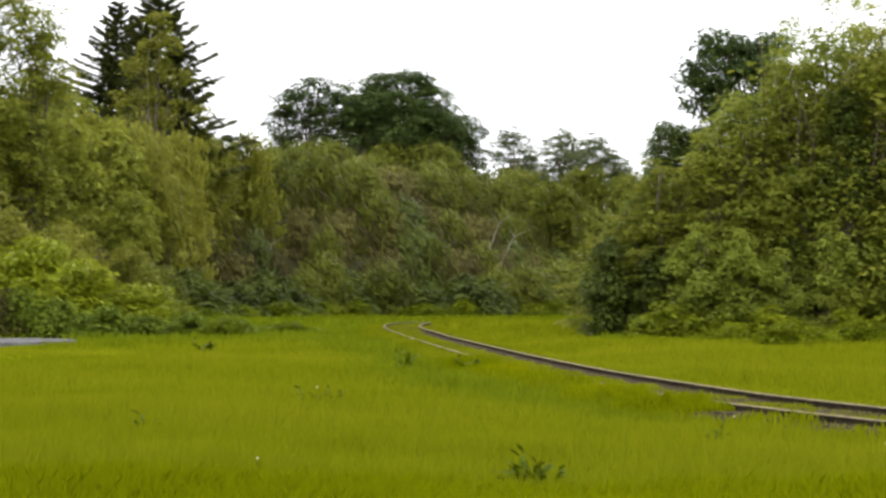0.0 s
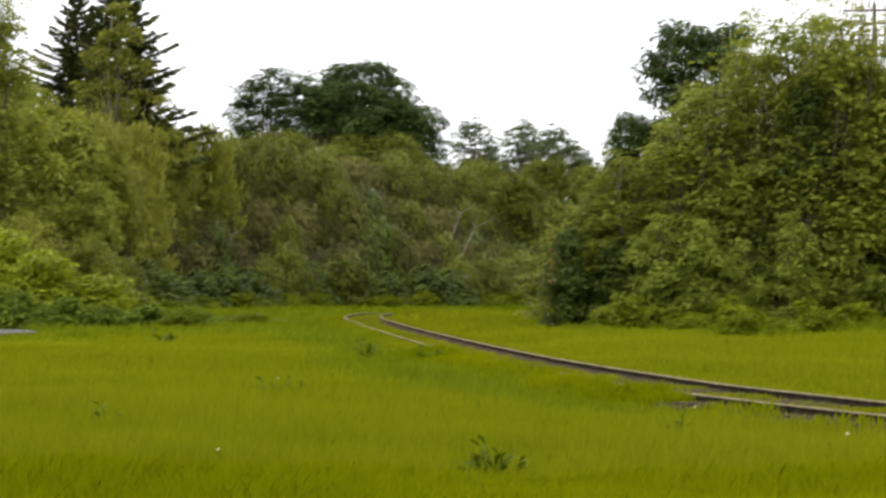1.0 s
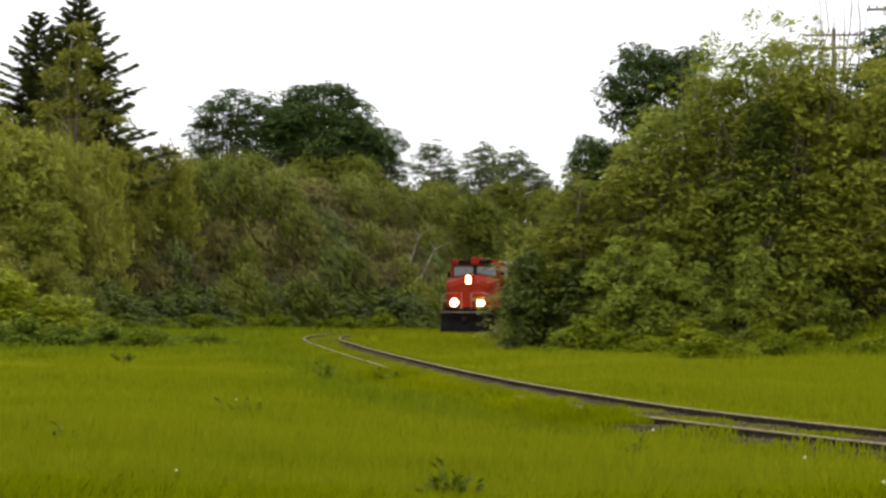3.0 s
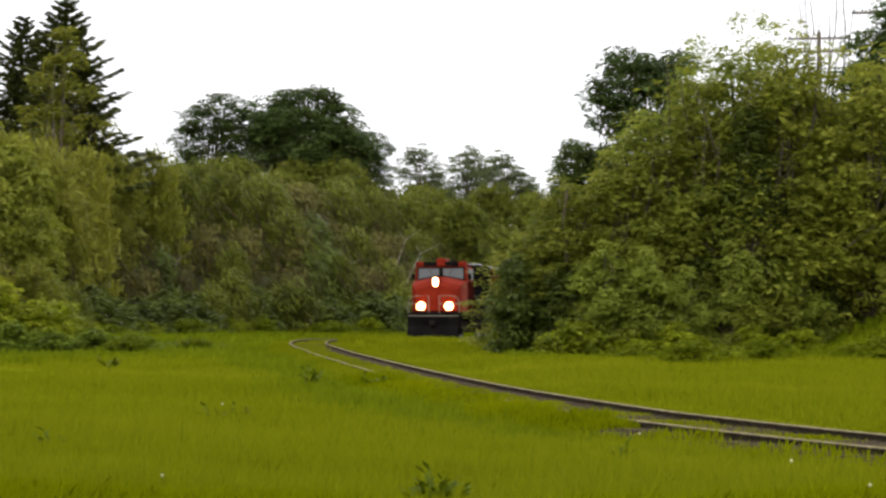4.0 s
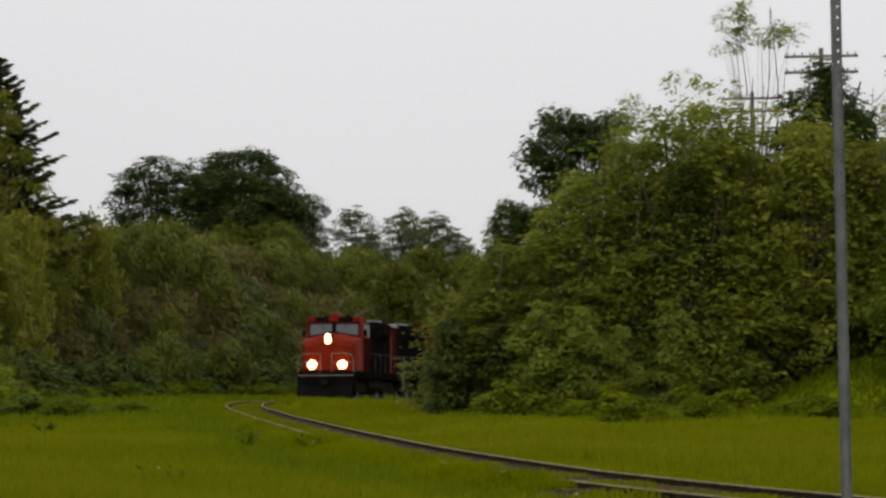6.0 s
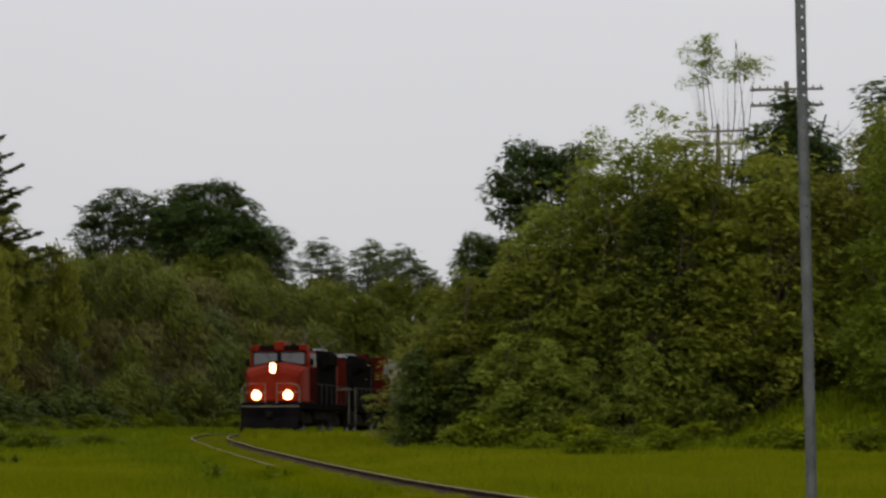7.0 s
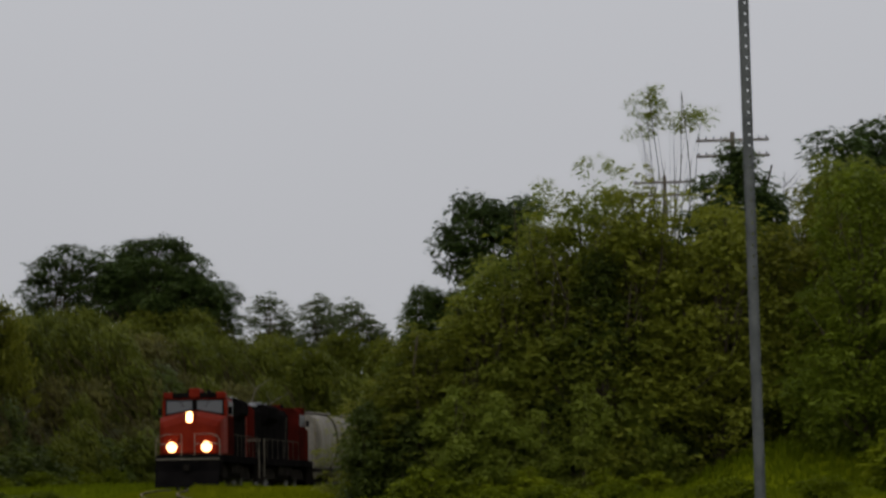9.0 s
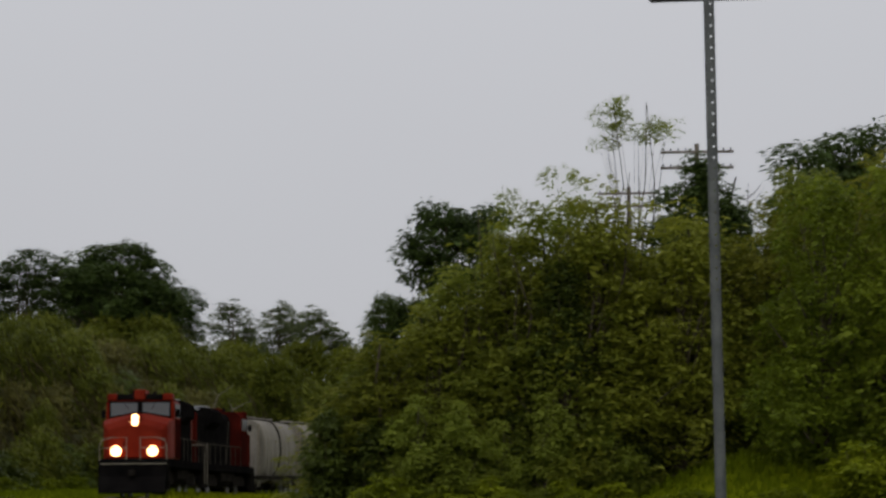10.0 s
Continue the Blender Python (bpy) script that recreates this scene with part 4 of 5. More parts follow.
def meadow_weeds():
    """Darker broad-leaved weeds standing in the grass."""
    rng = np.random.default_rng(91)
    weed = empty("weed_clump", Matrix(), "dark green broad-leaved weed standing in the grass", "weed")
    bm = bmesh.new()
    pts, nrm, along = [], [], []
    for k in range(7):
        a = rng.uniform(0, 6.283)
        top = Vector((0.16 * math.cos(a), 0.16 * math.sin(a), rng.uniform(0.3, 0.5)))
        tube(bm, [Vector((0, 0, -0.05)), top * 0.5 + Vector((0, 0, 0.06)), top], [0.008, 0.006, 0.003], 5)
        for q in np.linspace(0.35, 1.0, 6):
            b = a + rng.uniform(-1.4, 1.4)
            along.append((math.cos(b), math.sin(b), rng.uniform(0.3, 1.3)))
            pts.append(np.array(top * q))
    part("stem", bm, WEED_DARK, weed)
    along = unit(np.array(along))
    pts = np.array(pts)
    side = unit(np.cross(along, (0, 0, 1.0)) + rng.normal(size=along.shape) * 0.3)
    length = rng.uniform(0.12, 0.22, len(pts))[:, None]
    me = quads_mesh("foliage", np.stack([pts, pts + along * length * 0.45 + side * 0.032, pts + along * length - (0, 0, 0.02), pts + along * length * 0.45 - side * 0.032], 1).reshape(-1, 3))
    me.materials.append(WEED_DARK)
    new("foliage", me).parent = weed
    grove(weed, [(-0.10, 24.8, 0.3, 0.75, 0.80), (0.07, 24.9, 2.3, 0.7, 0.70), (-0.25, 24.95, 4.3, 0.65, 0.62), (-0.02, 25.0, 1.2, 0.7, 0.86), (-3.3, 41, 1.3, 1.0, 0.75), (-3.0, 41.6, 1.9, 0.7, 0.7), (-2.9, 62, 1.3, 1.1, 1.0), (-1.5, 60, 2.0, 1.4, 0.9), (-9.4, 79, 2, 1.6, 1.0),
                 (1.9, 30.5, 4.0, 0.5, 0.8), (-4.6, 33, 0.4, 0.8, 0.7), (-3.2, 70, 1.0, 1.0, 0.8)], "weeds in the meadow")
    seg = np.linalg.norm(np.diff(BANK, axis=0), axis=1)
    cum = np.concatenate([[0], np.cumsum(seg)])
    foot = []
    for k in range(15):
        q = 84 + 6.4 * k + rng.uniform(-1.5, 1.5)
        i = min(np.searchsorted(cum, q, side="right") - 1, len(BANK) - 2)
        d = (BANK[i + 1] - BANK[i]) / seg[i]
        p = BANK[i] + d * (q - cum[i]) + np.array([d[1], -d[0]]) * rng.uniform(1.6, 3.4)
        foot.append((p[0], p[1], rng.uniform(0, 6.28), rng.uniform(1.3, 2.2), rng.uniform(0.8, 1.5)))
    patch = leafy("weed_patch", 92, "patch of green weeds and brambles in the far grass", WEED, WEED, 0.8, 1.4, 60, 40, 0.12, 0.16, 6, 0.1, 0.01, 5, category="weed")
    grove(patch, [(8.0, 88, 0.3, 1.3, 0.8), (10.5, 92, 1.3, 1.2, 0.8), (6.2, 94, 2.3, 1.0, 0.6), (14, 92, 3.3, 1.3, 0.9), (-11.5, 103, 2.0, 1.2, 0.8), (-9.5, 108, 1.0, 1.2, 0.6), (17, 90, 0.9, 1.4, 0.9)] + foot, "weeds in the meadow")


BRUSH_WOOD = surface("brown_brush_stems", [(0.3, (0.045, 0.036, 0.019)), (0.7, (0.115, 0.09, 0.048))], 3, 0.95, 0, 0.4, 20, gloss=0.0)
DEAD_WOOD = surface("bleached_dead_wood", [(0.3, (0.12, 0.10, 0.075)), (0.7, (0.27, 0.24, 0.19))], 3, 0.9, 0, 0.4, 20)


def bare_limbs():
    """A few pale dead limbs that stick out of the brush on the bank."""
    rng = random.Random(12)
    for x, y, up, lean in ((-19.5, 196, 3.6, 1.6), (-18.3, 188, 2.2, -1.8), (-8, 212, 3.4, 1.4), (-3.6, 224, 5.0, 2.4), (-4.4, 226, 5.2, 1.8), (-12.5, 203, 2.6, -1.5), (-3.5, 214, 2.4, 1.2), (-22.4, 178, 3.0, 1.2)):
        z = gz(x, y)
        ob = empty("dead_limb", pose(x, y, z - 0.3), "pale bare dead limb leaning out of the brush", "dead branch", "dead limbs on the bank")
        bm = bmesh.new()
        pts = [Vector((0, 0, 0)), Vector((lean * 0.3, -0.6, up * 0.6)), Vector((lean * 0.7, -1.0, up * 1.0)), Vector((lean * 1.3, -1.3, up * 1.15))]
        tube(bm, pts, [0.07, 0.06, 0.05, 0.02], 6)
        part("limb", bm, DEAD_WOOD, ob)
        for k in range(2):
            bm = bmesh.new()
            a = pts[1 + k]
            tube(bm, [a, a + Vector((rng.uniform(-0.6, 0.6), -0.3, rng.uniform(0.4, 0.9)))], [0.035, 0.012], 5)
            part("twig", bm, DEAD_WOOD, ob)


FLOWER = surface("pale_petals", [(0.3, (0.32, 0.32, 0.13)), (0.7, (0.46, 0.45, 0.24))], 30, 0.9, 0, 0.0, 30)


def meadow_flowers():
    """A few pale flower heads over the grass."""
    rng = random.Random(15)
    flower = empty("meadow_flower", Matrix(), "small pale flower head on a thin stem", "flower")
    part("stem", tube(bmesh.new(), [(0, 0, -0.05), (0.02, 0, 0.2), (0.03, 0.01, 0.36)], [0.004, 0.003, 0.003], 5), WEED, flower)
    part("flower_head", tube(bmesh.new(), [(0.03, 0.01, 0.36), (0.03, 0.01, 0.375), (0.03, 0.01, 0.39)], [0.006, 0.017, 0.009], 8), FLOWER, flower)
    grove(flower, [(y * rng.uniform(-0.15, 0.16), y, rng.uniform(0, 6.28), 1, rng.uniform(0.8, 1.1)) for y in (22.4, 24.6, 26.3, 29.2, 33.5, 41)], "flowers in the meadow")


meadow_flowers()
right_wood()
left_bank()
far_trees()
left_trees()
meadow_weeds()
bare_limbs()


def brush_stems():
    """Thin brown stems that lean downhill through the brush on the bank; they also draw its dark streaks of shade."""
    rng = random.Random(77)
    bm = bmesh.new()
    seg = np.linalg.norm(np.diff(BANK, axis=0), axis=1)
    cum = np.concatenate([[0], np.cumsum(seg)])
    for _ in range(900):
        s = rng.uniform(95, 205)
        i = min(np.searchsorted(cum, s, side="right") - 1, len(BANK) - 2)
        d = (BANK[i + 1] - BANK[i]) / seg[i]
        p = BANK[i] + d * (s - cum[i]) + np.array([-d[1], d[0]]) * rng.uniform(1, 12)
        a = Vector((p[0], p[1], gz(p[0], p[1]) + rng.uniform(1.4, 3.0)))
        run = Vector((rng.uniform(-1.5, -0.2), rng.uniform(-1.8, -0.6), rng.uniform(0.8, 2.4)))
        mid = a + run * 0.5 + Vector((0, 0, 0.25))
        tube(bm, [a, mid, a + run], [0.045, 0.035, 0.012], 4)
    tagged(part("brush_stems", bm, BRUSH_WOOD), "brown bare stems leaning out of the brush, also drawing its streaks of shade", "brush", kind="stuff")


brush_stems()


# ---- the sign post and the utility poles ----
# steel colour lowered to carry the backlit shade of the sign post
GALV = surface("galvanised_steel", [(0.3, (0.07, 0.075, 0.08)), (0.7, (0.15, 0.155, 0.16))], 5, 0.55, 0.4, 0.15, 60)
SIGN_BACK = surface("dull_aluminium_sign_back", [(0.3, (0.010, 0.009, 0.010)), (0.7, (0.02, 0.018, 0.019))], 3, 0.7, 0.0, 0.1, 60)
POLE_WOOD = surface("weathered_pole_wood", [(0.3, (0.09, 0.075, 0.06)), (0.7, (0.2, 0.17, 0.14))], 2, 0.9, 0, 0.5, 25, (1, 1, 0.2))


def sign_post(x, y):
    ob = empty("road_sign", pose(x, y, gz(x, y), 0, -0.55, math.degrees(-math.atan2(x, y))), "galvanised perforated channel post with a dark sign back", "road sign", "")
    bm = bmesh.new()
    w, top = 0.030, 4.90
    for x0, x1, y0, y1 in ((-w, -w + 0.016, -0.004, 0.0), (-w + 0.012, -w + 0.016, -0.03, -0.004), (w - 0.016, w, -0.004, 0.0), (w - 0.016, w - 0.012, -0.03, -0.004)):
        box(bm, (x0, y0, -0.5), (x1, y1, top))
    part("post_flange", bm, GALV, ob)
    bm = bmesh.new()
    z, gap = 2.6, 0.062
    box(bm, (-w + 0.016, -0.034, -0.5), (w - 0.016, -0.030, z))
    while z < top - gap:
        box(bm, (-w + 0.016, -0.034, z), (0.004, -0.030, z + gap))
        box(bm, (0.013, -0.034, z), (w - 0.016, -0.030, z + gap))
        box(bm, (0.004, -0.034, z + 0.012), (0.013, -0.030, z + gap))
        z += gap
    part("post_web", bm, GALV, ob, "web with a row of round holes")
    bm = bmesh.new()
    h, c = 0.362, 0.04
    prism(bm, [(-h + c, 4.24), (h - c, 4.24), (h, 4.24 + c), (h, 4.82), (h - c, 4.86), (-h + c, 4.86), (-h, 4.82), (-h, 4.24 + c)], 0.004, 0.007, 1)
    part("sign_panel", bm, SIGN_BACK, ob, "dark back of a sign panel with clipped corners")
    for z in (4.34, 4.74):
        bm = bmesh.new()
        tube(bm, [(0, -0.045, z), (0, 0.01, z)], [0.009, 0.009], 6)
        part("bolt", bm, GALV, ob)


def utility_pole(x, y, top, arm):
    ob = empty("utility_pole", pose(x, y, gz(x, y), 0, 0, -8), "weathered wooden utility pole with two crossarms", "utility pole", "poles along the line")
    bm = tube(bmesh.new(), [(0, 0, -0.5), (0, 0, top)], [0.15, 0.10], 10)
    part("pole", bm, POLE_WOOD, ob)
    for z in (top - 0.35, top - 1.0):
        cross = part("crossarm", box(bmesh.new(), (-arm / 2, -0.2, z - 0.055), (arm / 2, -0.1, z + 0.055), 0.01), POLE_WOOD, ob)
        for i in range(10):
            px = -arm / 2 + 0.12 + (arm - 0.24) * i / 9
            if 3 < i < 6:
                continue
            part("insulator", tube(bmesh.new(), [(px, -0.15, z + 0.05), (px, -0.15, z + 0.12), (px, -0.15, z + 0.17)], [0.015, 0.04, 0.03], 6), GALV, cross)
    return ob


sign_post(2.58, 15.6)
utility_pole(18.05, 114.5, 14.8, 3.0)
utility_pole(18.6, 140, 15.6, 3.1)

# ---- the train ----
RED = surface("red_orange_paint", [(0.3, (0.125, 0.011, 0.005)), (0.7, (0.185, 0.019, 0.008))], 1.2, 0.55, 0, 0.05, 30, gloss=0.03)
DULL_RED = surface("dull_red_paint", [(0.3, (0.035, 0.006, 0.004)), (0.7, (0.075, 0.009, 0.006))], 1.2, 0.7, 0, 0.05, 30, gloss=0.0)
# a much darker red than the cab front, for its side panels
DARK_RED = surface("dark_red_paint", [(0.3, (0.018, 0.005, 0.004)), (0.7, (0.045, 0.007, 0.005))], 1.2, 0.7, 0, 0.05, 30, gloss=0.0)
DARK_RAIL = surface("dark_handrail_paint", [(0.3, (0.035, 0.03, 0.024)), (0.7, (0.075, 0.066, 0.054))], 2, 0.8, 0, 0.05, 30, gloss=0.0)
BLACK = surface("sooty_black_paint", [(0.3, (0.004, 0.0037, 0.0037)), (0.7, (0.010, 0.009, 0.0085))], 1.2, 0.7, 0, 0.1, 30, gloss=0.0)
UNDER = surface("dirty_underframe", [(0.3, (0.009, 0.008, 0.007)), (0.7, (0.028, 0.024, 0.02))], 2, 0.9, 0, 0.3, 20, gloss=0.0)
SILVER = surface("bare_grey_roof_panel", [(0.3, (0.2, 0.205, 0.215)), (0.7, (0.36, 0.365, 0.38))], 2, 0.5, 0.2, 0.1, 30)
HOPPER = surface("dusty_beige_grey_paint", [(0.2, (0.12, 0.108, 0.088)), (0.75, (0.28, 0.258, 0.22))], 0.7, 0.85, 0, 0.1, 14, (1, 1, 0.25), gloss=0.02)
RAILING = surface("grimy_cream_paint", [(0.3, (0.14, 0.12, 0.09)), (0.7, (0.26, 0.23, 0.18))], 2, 0.8, 0, 0.05, 30, gloss=0.0)
STEEL = surface("wheel_steel", [(0.3, (0.10, 0.095, 0.09)), (0.7, (0.22, 0.21, 0.2))], 4, 0.5, 0.7, 0.1, 40)
GLASS, gn, gl, gp = shader("cab_glass")
gp.inputs["Base Color"].default_value, gp.inputs["Roughness"].default_value = (0.075, 0.078, 0.082, 1), 0.15
gp.inputs["Specular IOR Level"].default_value = 0.9
DARK_GLASS, dn, dl, dp = shader("dark_side_glass")
dp.inputs["Base Color"].default_value, dp.inputs["Roughness"].default_value = (0.03, 0.031, 0.033, 1), 0.35
dp.inputs["Specular IOR Level"].default_value = 0.2
LAMP, ln, ll, lp = shader("lit_lamp")
lp.inputs["Emission Color"].default_value, lp.inputs["Emission Strength"].default_value = (1.0, 0.55, 0.19, 1), 17


def wheelset(parent, x, y=0.0, r=0.51):
    """An axle with its two wheels, that turns."""
    bm = tube(bmesh.new(), [(0, -0.85, 0), (0, 0.85, 0)], [0.08, 0.08], 8)
    axle = part("wheelset", bm, STEEL, parent)
    axle.location = (x, y, r)
    for side in (-1, 1):
        bm = bmesh.new()
        tube(bm, [(0, side * 0.69, 0), (0, side * 0.70, 0), (0, side * 0.73, 0), (0, side * 0.74, 0), (0, side * 0.82, 0), (0, side * 0.825, 0)], [0.2, r + 0.025, r + 0.02, r, r - 0.005, 0.25], 24)
        part("wheel", bm, STEEL, axle)
    return axle


def loft(bm, sections):
    """A closed skin over outlines in planes across x: (x, points)."""
    rings = [[bm.verts.new((x, y, z)) for y, z in pts] for x, pts in sections]
    for a, b in zip(rings, rings[1:]):
        for k in range(len(a)):
            j = (k + 1) % len(a)
            bm.faces.new((a[k], a[j], b[j], b[k]))
    bm.faces.new(rings[0][::-1])
    bm.faces.new(rings[-1])
    bmesh.ops.recalc_face_normals(bm, faces=bm.faces[:])
    return bm


def rails_bar(bm, points, r=0.025):
    tube(bm, points, [r] * len(points), 6)


def locomotive(label, lit=True):
    """A four-axle road diesel, 16.6 m long, with a wide nose; its front points along +x."""
    ob = empty("locomotive", Matrix(), label, "locomotive")
    lamp = LAMP if lit else GLASS
    paint = RED if lit else DULL_RED
    part("underframe", box(bmesh.new(), (-4.9, -1.5, 1.25), (10.45, 1.5, 1.62), 0.03), BLACK, ob)
    bm = bmesh.new()
    prism(bm, [(-1.05, 0.55), (1.05, 0.55), (1.3, 0.8), (1.3, 1.22), (-1.3, 1.22), (-1.3, 0.8)], 0.7, 5.0, 0)
    part("fuel_tank", bm, UNDER, ob)
    # short hood with a wide sloping nose
    def nose_outline(hw, low, side, mid):
        return [(-hw, low), (hw, low), (hw, side), (0.32, mid), (-0.32, mid), (-hw, side)]
    bm = loft(bmesh.new(), [(8.2, nose_outline(1.50, 1.62, 3.42, 3.68)), (9.3, nose_outline(1.48, 1.62, 3.34, 3.60)), (9.85, nose_outline(1.40, 1.62, 3.14, 3.44)), (10.08, nose_outline(1.20, 1.66, 2.90, 3.16))])
    bmesh.ops.bevel(bm, geom=bm.edges[:], offset=0.06, segments=2, affect="EDGES", profile=0.5)
    part("nose", bm, paint, ob, "red wide nose with a peaked top")
    door = part("nose_door", box(bmesh.new(), (10.06, -0.98, 1.72), (10.10, -0.42, 2.72), 0.015), paint, ob)
    part("door_handle", box(bmesh.new(), (10.10, -0.52, 2.15), (10.13, -0.47, 2.35), 0.008), BLACK, door)
    bm = bmesh.new()
    prism(bm, [(-1.50, 1.62), (1.50, 1.62), (1.52, 3.3), (1.50, 4.18), (1.12, 4.50), (-1.12, 4.50), (-1.50, 4.18), (-1.52, 3.3)], 6.0, 8.25, 0)
    bmesh.ops.bevel(bm, geom=bm.edges[:], offset=0.05, segments=2, affect="EDGES", profile=0.5)
    cab = part("cab", bm, paint, ob, "red cab")
    part("window_band", prism(bmesh.new(), [(-1.38, 3.46), (0, 3.69), (1.38, 3.46), (1.36, 4.22), (-1.36, 4.22)], 8.252, 8.262, 0), BLACK, cab, "black band round the windshields")
    part("cab_roof", prism(bmesh.new(), [(-1.46, 4.26), (1.46, 4.26), (1.13, 4.516), (-1.13, 4.516)], 5.99, 8.265, 0), DULL_RED, cab, "dull red cab roof")
    for y0, y1 in ((-1.32, -0.09), (0.09, 1.32)):
        bm = bmesh.new()
        pts = [(y0, 3.52 if y0 < -1 else 3.74), (y1, 3.74 if y0 < -1 else 3.52), (y1, 4.18), (y0, 4.18)]
        prism(bm, pts, 8.25, 8.275, 0)
        part("windshield", bm, GLASS, cab, "grey windshield")
        bm = bmesh.new()
        for a, b in zip(pts, pts[1:] + pts[:1]):
            rails_bar(bm, [(8.285, *a), (8.285, *b)], 0.022)
        part("window_frame", bm, BLACK, cab)
    for side in (-1, 1):
        for x0, x1 in ((6.25, 7.0), (7.12, 7.9)):
            part("side_window", box(bmesh.new(), (x0, side * 1.515, 3.5), (x1, side * 1.54, 4.12), 0.01), DARK_GLASS, cab)
        part("roof_corner", box(bmesh.new(), (7.7, side * 1.24 - 0.22, 4.24), (8.36, side * 1.24 + 0.22, 4.56), 0.06), paint, cab, "red rounded roof corner")
        part("number_board", box(bmesh.new(), (7.9, side * 0.63 - 0.37, 4.30), (8.33, side * 0.63 + 0.37, 4.54), 0.02), BLACK, cab, "dark number board")
        part("wiper", tube(bmesh.new(), [(8.31, side * 0.7, 4.16), (8.31, side * 0.5, 3.85)], [0.012, 0.012], 5), BLACK, cab)
        part("cab_side_panel", prism(bmesh.new(), [(6.02, 1.66), (8.0, 1.66), (8.0, 3.42), (6.02, 3.42)], side * 1.525, side * 1.545, 1), DARK_RED, cab, "dark red cab side")
        part("mirror", box(bmesh.new(), (8.1, side * 1.56, 3.5), (8.16, side * 1.74, 3.85), 0.01), BLACK, cab)
    part("roof_housing", box(bmesh.new(), (6.9, -0.25, 4.28), (8.38, 0.25, 4.74), 0.06), paint, cab, "red raised roof housing")
    part("horn", tube(bmesh.new(), [(6.4, 0.5, 4.6), (7.0, 0.5, 4.62)], [0.05, 0.1], 8), UNDER, cab)
    part("antenna", tube(bmesh.new(), [(6.6, -0.5, 4.48), (6.6, -0.5, 4.75)], [0.1, 0.06], 8), BLACK, cab)
    # headlight between the windows and the nose, two ditch lights over the pilot
    bm = box(bmesh.new(), (9.45, -0.26, 3.02), (10.07, 0.26, 3.58), 0.06)
    head = part("headlight_housing", bm, paint, ob)
    for z in (3.24, 3.44):
        part("headlight", tube(bmesh.new(), [(10.07, 0, z), (10.11, 0, z), (10.12, 0, z)], [0.15, 0.15, 0.10], 18), lamp, head, "lit white headlight")
    for side in (-1, 1):
        bm = tube(bmesh.new(), [(10.06, side * 0.80, 1.97), (10.2, side * 0.80, 1.97)], [0.10, 0.16], 16)
        dl = part("ditch_light_housing", bm, BLACK, ob)
        part("ditch_light", tube(bmesh.new(), [(10.2, side * 0.80, 1.97), (10.26, side * 0.80, 1.97), (10.34, side * 0.80, 1.97), (10.38, side * 0.80, 1.97)], [0.16, 0.23, 0.23, 0.13], 18), lamp, dl, "lit white ditch light")
    # front platform, pilot and plough
    part("front_platform", box(bmesh.new(), (10.0, -1.5, 1.42), (10.75, 1.5, 1.55), 0.03), BLACK, ob)
    part("pilot_plate", box(bmesh.new(), (10.6, -1.50, 0.75), (10.75, 1.50, 1.45), 0.03), BLACK, ob)
    part("white_sill_stripe", box(bmesh.new(), (10.752, -1.45, 1.38), (10.762, 1.45, 1.43)), RAILING, ob)
    bm = bmesh.new()
    prism(bm, [(10.7, 0.85), (10.95, 0.85), (11.25, 0.14), (11.1, 0.10), (10.7, 0.45)], -1.45, 1.45, 1)
    part("snow_plough", bm, BLACK, ob, "dark snow plough")
    part("coupler", box(bmesh.new(), (10.7, -0.13, 0.86), (11.4, 0.13, 1.12), 0.04), UNDER, ob)
    for side in (-1, 1):
        bm = bmesh.new()
        rails_bar(bm, [(10.7, side * 1.46, 1.0), (10.7, side * 1.46, 2.2), (10.62, side * 1.36, 2.45), (10.62, side * 1.0, 2.55), (10.62, side * 0.3, 2.55), (10.62, side * 0.3, 1.55)])
        rails_bar(bm, [(10.62, side * 0.3, 2.1), (10.62, side * 1.36, 2.1)])
        part("front_handrail", bm, RAILING, ob, "pale front handrail")
        bm = bmesh.new()
        for k in range(4):
            box(bm, (9.95, side * 1.25, 0.35 + 0.33 * k), (10.55, side * 1.5, 0.39 + 0.33 * k))
        box(bm, (9.93, side * 1.22, 0.3), (9.97, side * 1.52, 1.6))
        part("front_steps", bm, UNDER, ob)
        bm = bmesh.new()
        rails_bar(bm, [(5.9, side * 1.5, 1.6), (5.9, side * 1.5, 2.6), (-4.7, side * 1.5, 2.6), (-4.8, side * 1.5, 1.1)])
        for k in range(6):
            rails_bar(bm, [(4.2 - 1.6 * k, side * 1.5, 1.6), (4.2 - 1.6 * k, side * 1.5, 2.6)], 0.02)
        part("side_handrail", bm, DARK_RAIL, ob, "dark side handrail")
        part("corner_stanchion", tube(bmesh.new(), [(-4.75, side * 1.52, 0.6), (-4.75, side * 1.52, 2.6)], [0.025, 0.025], 6), RAILING, ob, "pale corner handrail")
    # long hood
    hood = [(-0.92, 1.62), (0.92, 1.62), (0.92, 4.05), (0.72, 4.36), (-0.72, 4.36), (-0.92, 4.05)]
    for x0, x1, mat, name, text in ((4.4, 6.0, BLACK, "equipment_hood", "black hood section"), (1.0, 4.4, BLACK, "engine_hood", "black engine hood"),
                                    (-4.2, -2.2, BLACK, "rear_hood", "black rear hood"), (-4.55, -4.2, paint, "rear_end", "red rear hood end")):
        part(name, prism(bmesh.new(), hood, x0, x1, 0), mat, ob, text)
    bm = bmesh.new()
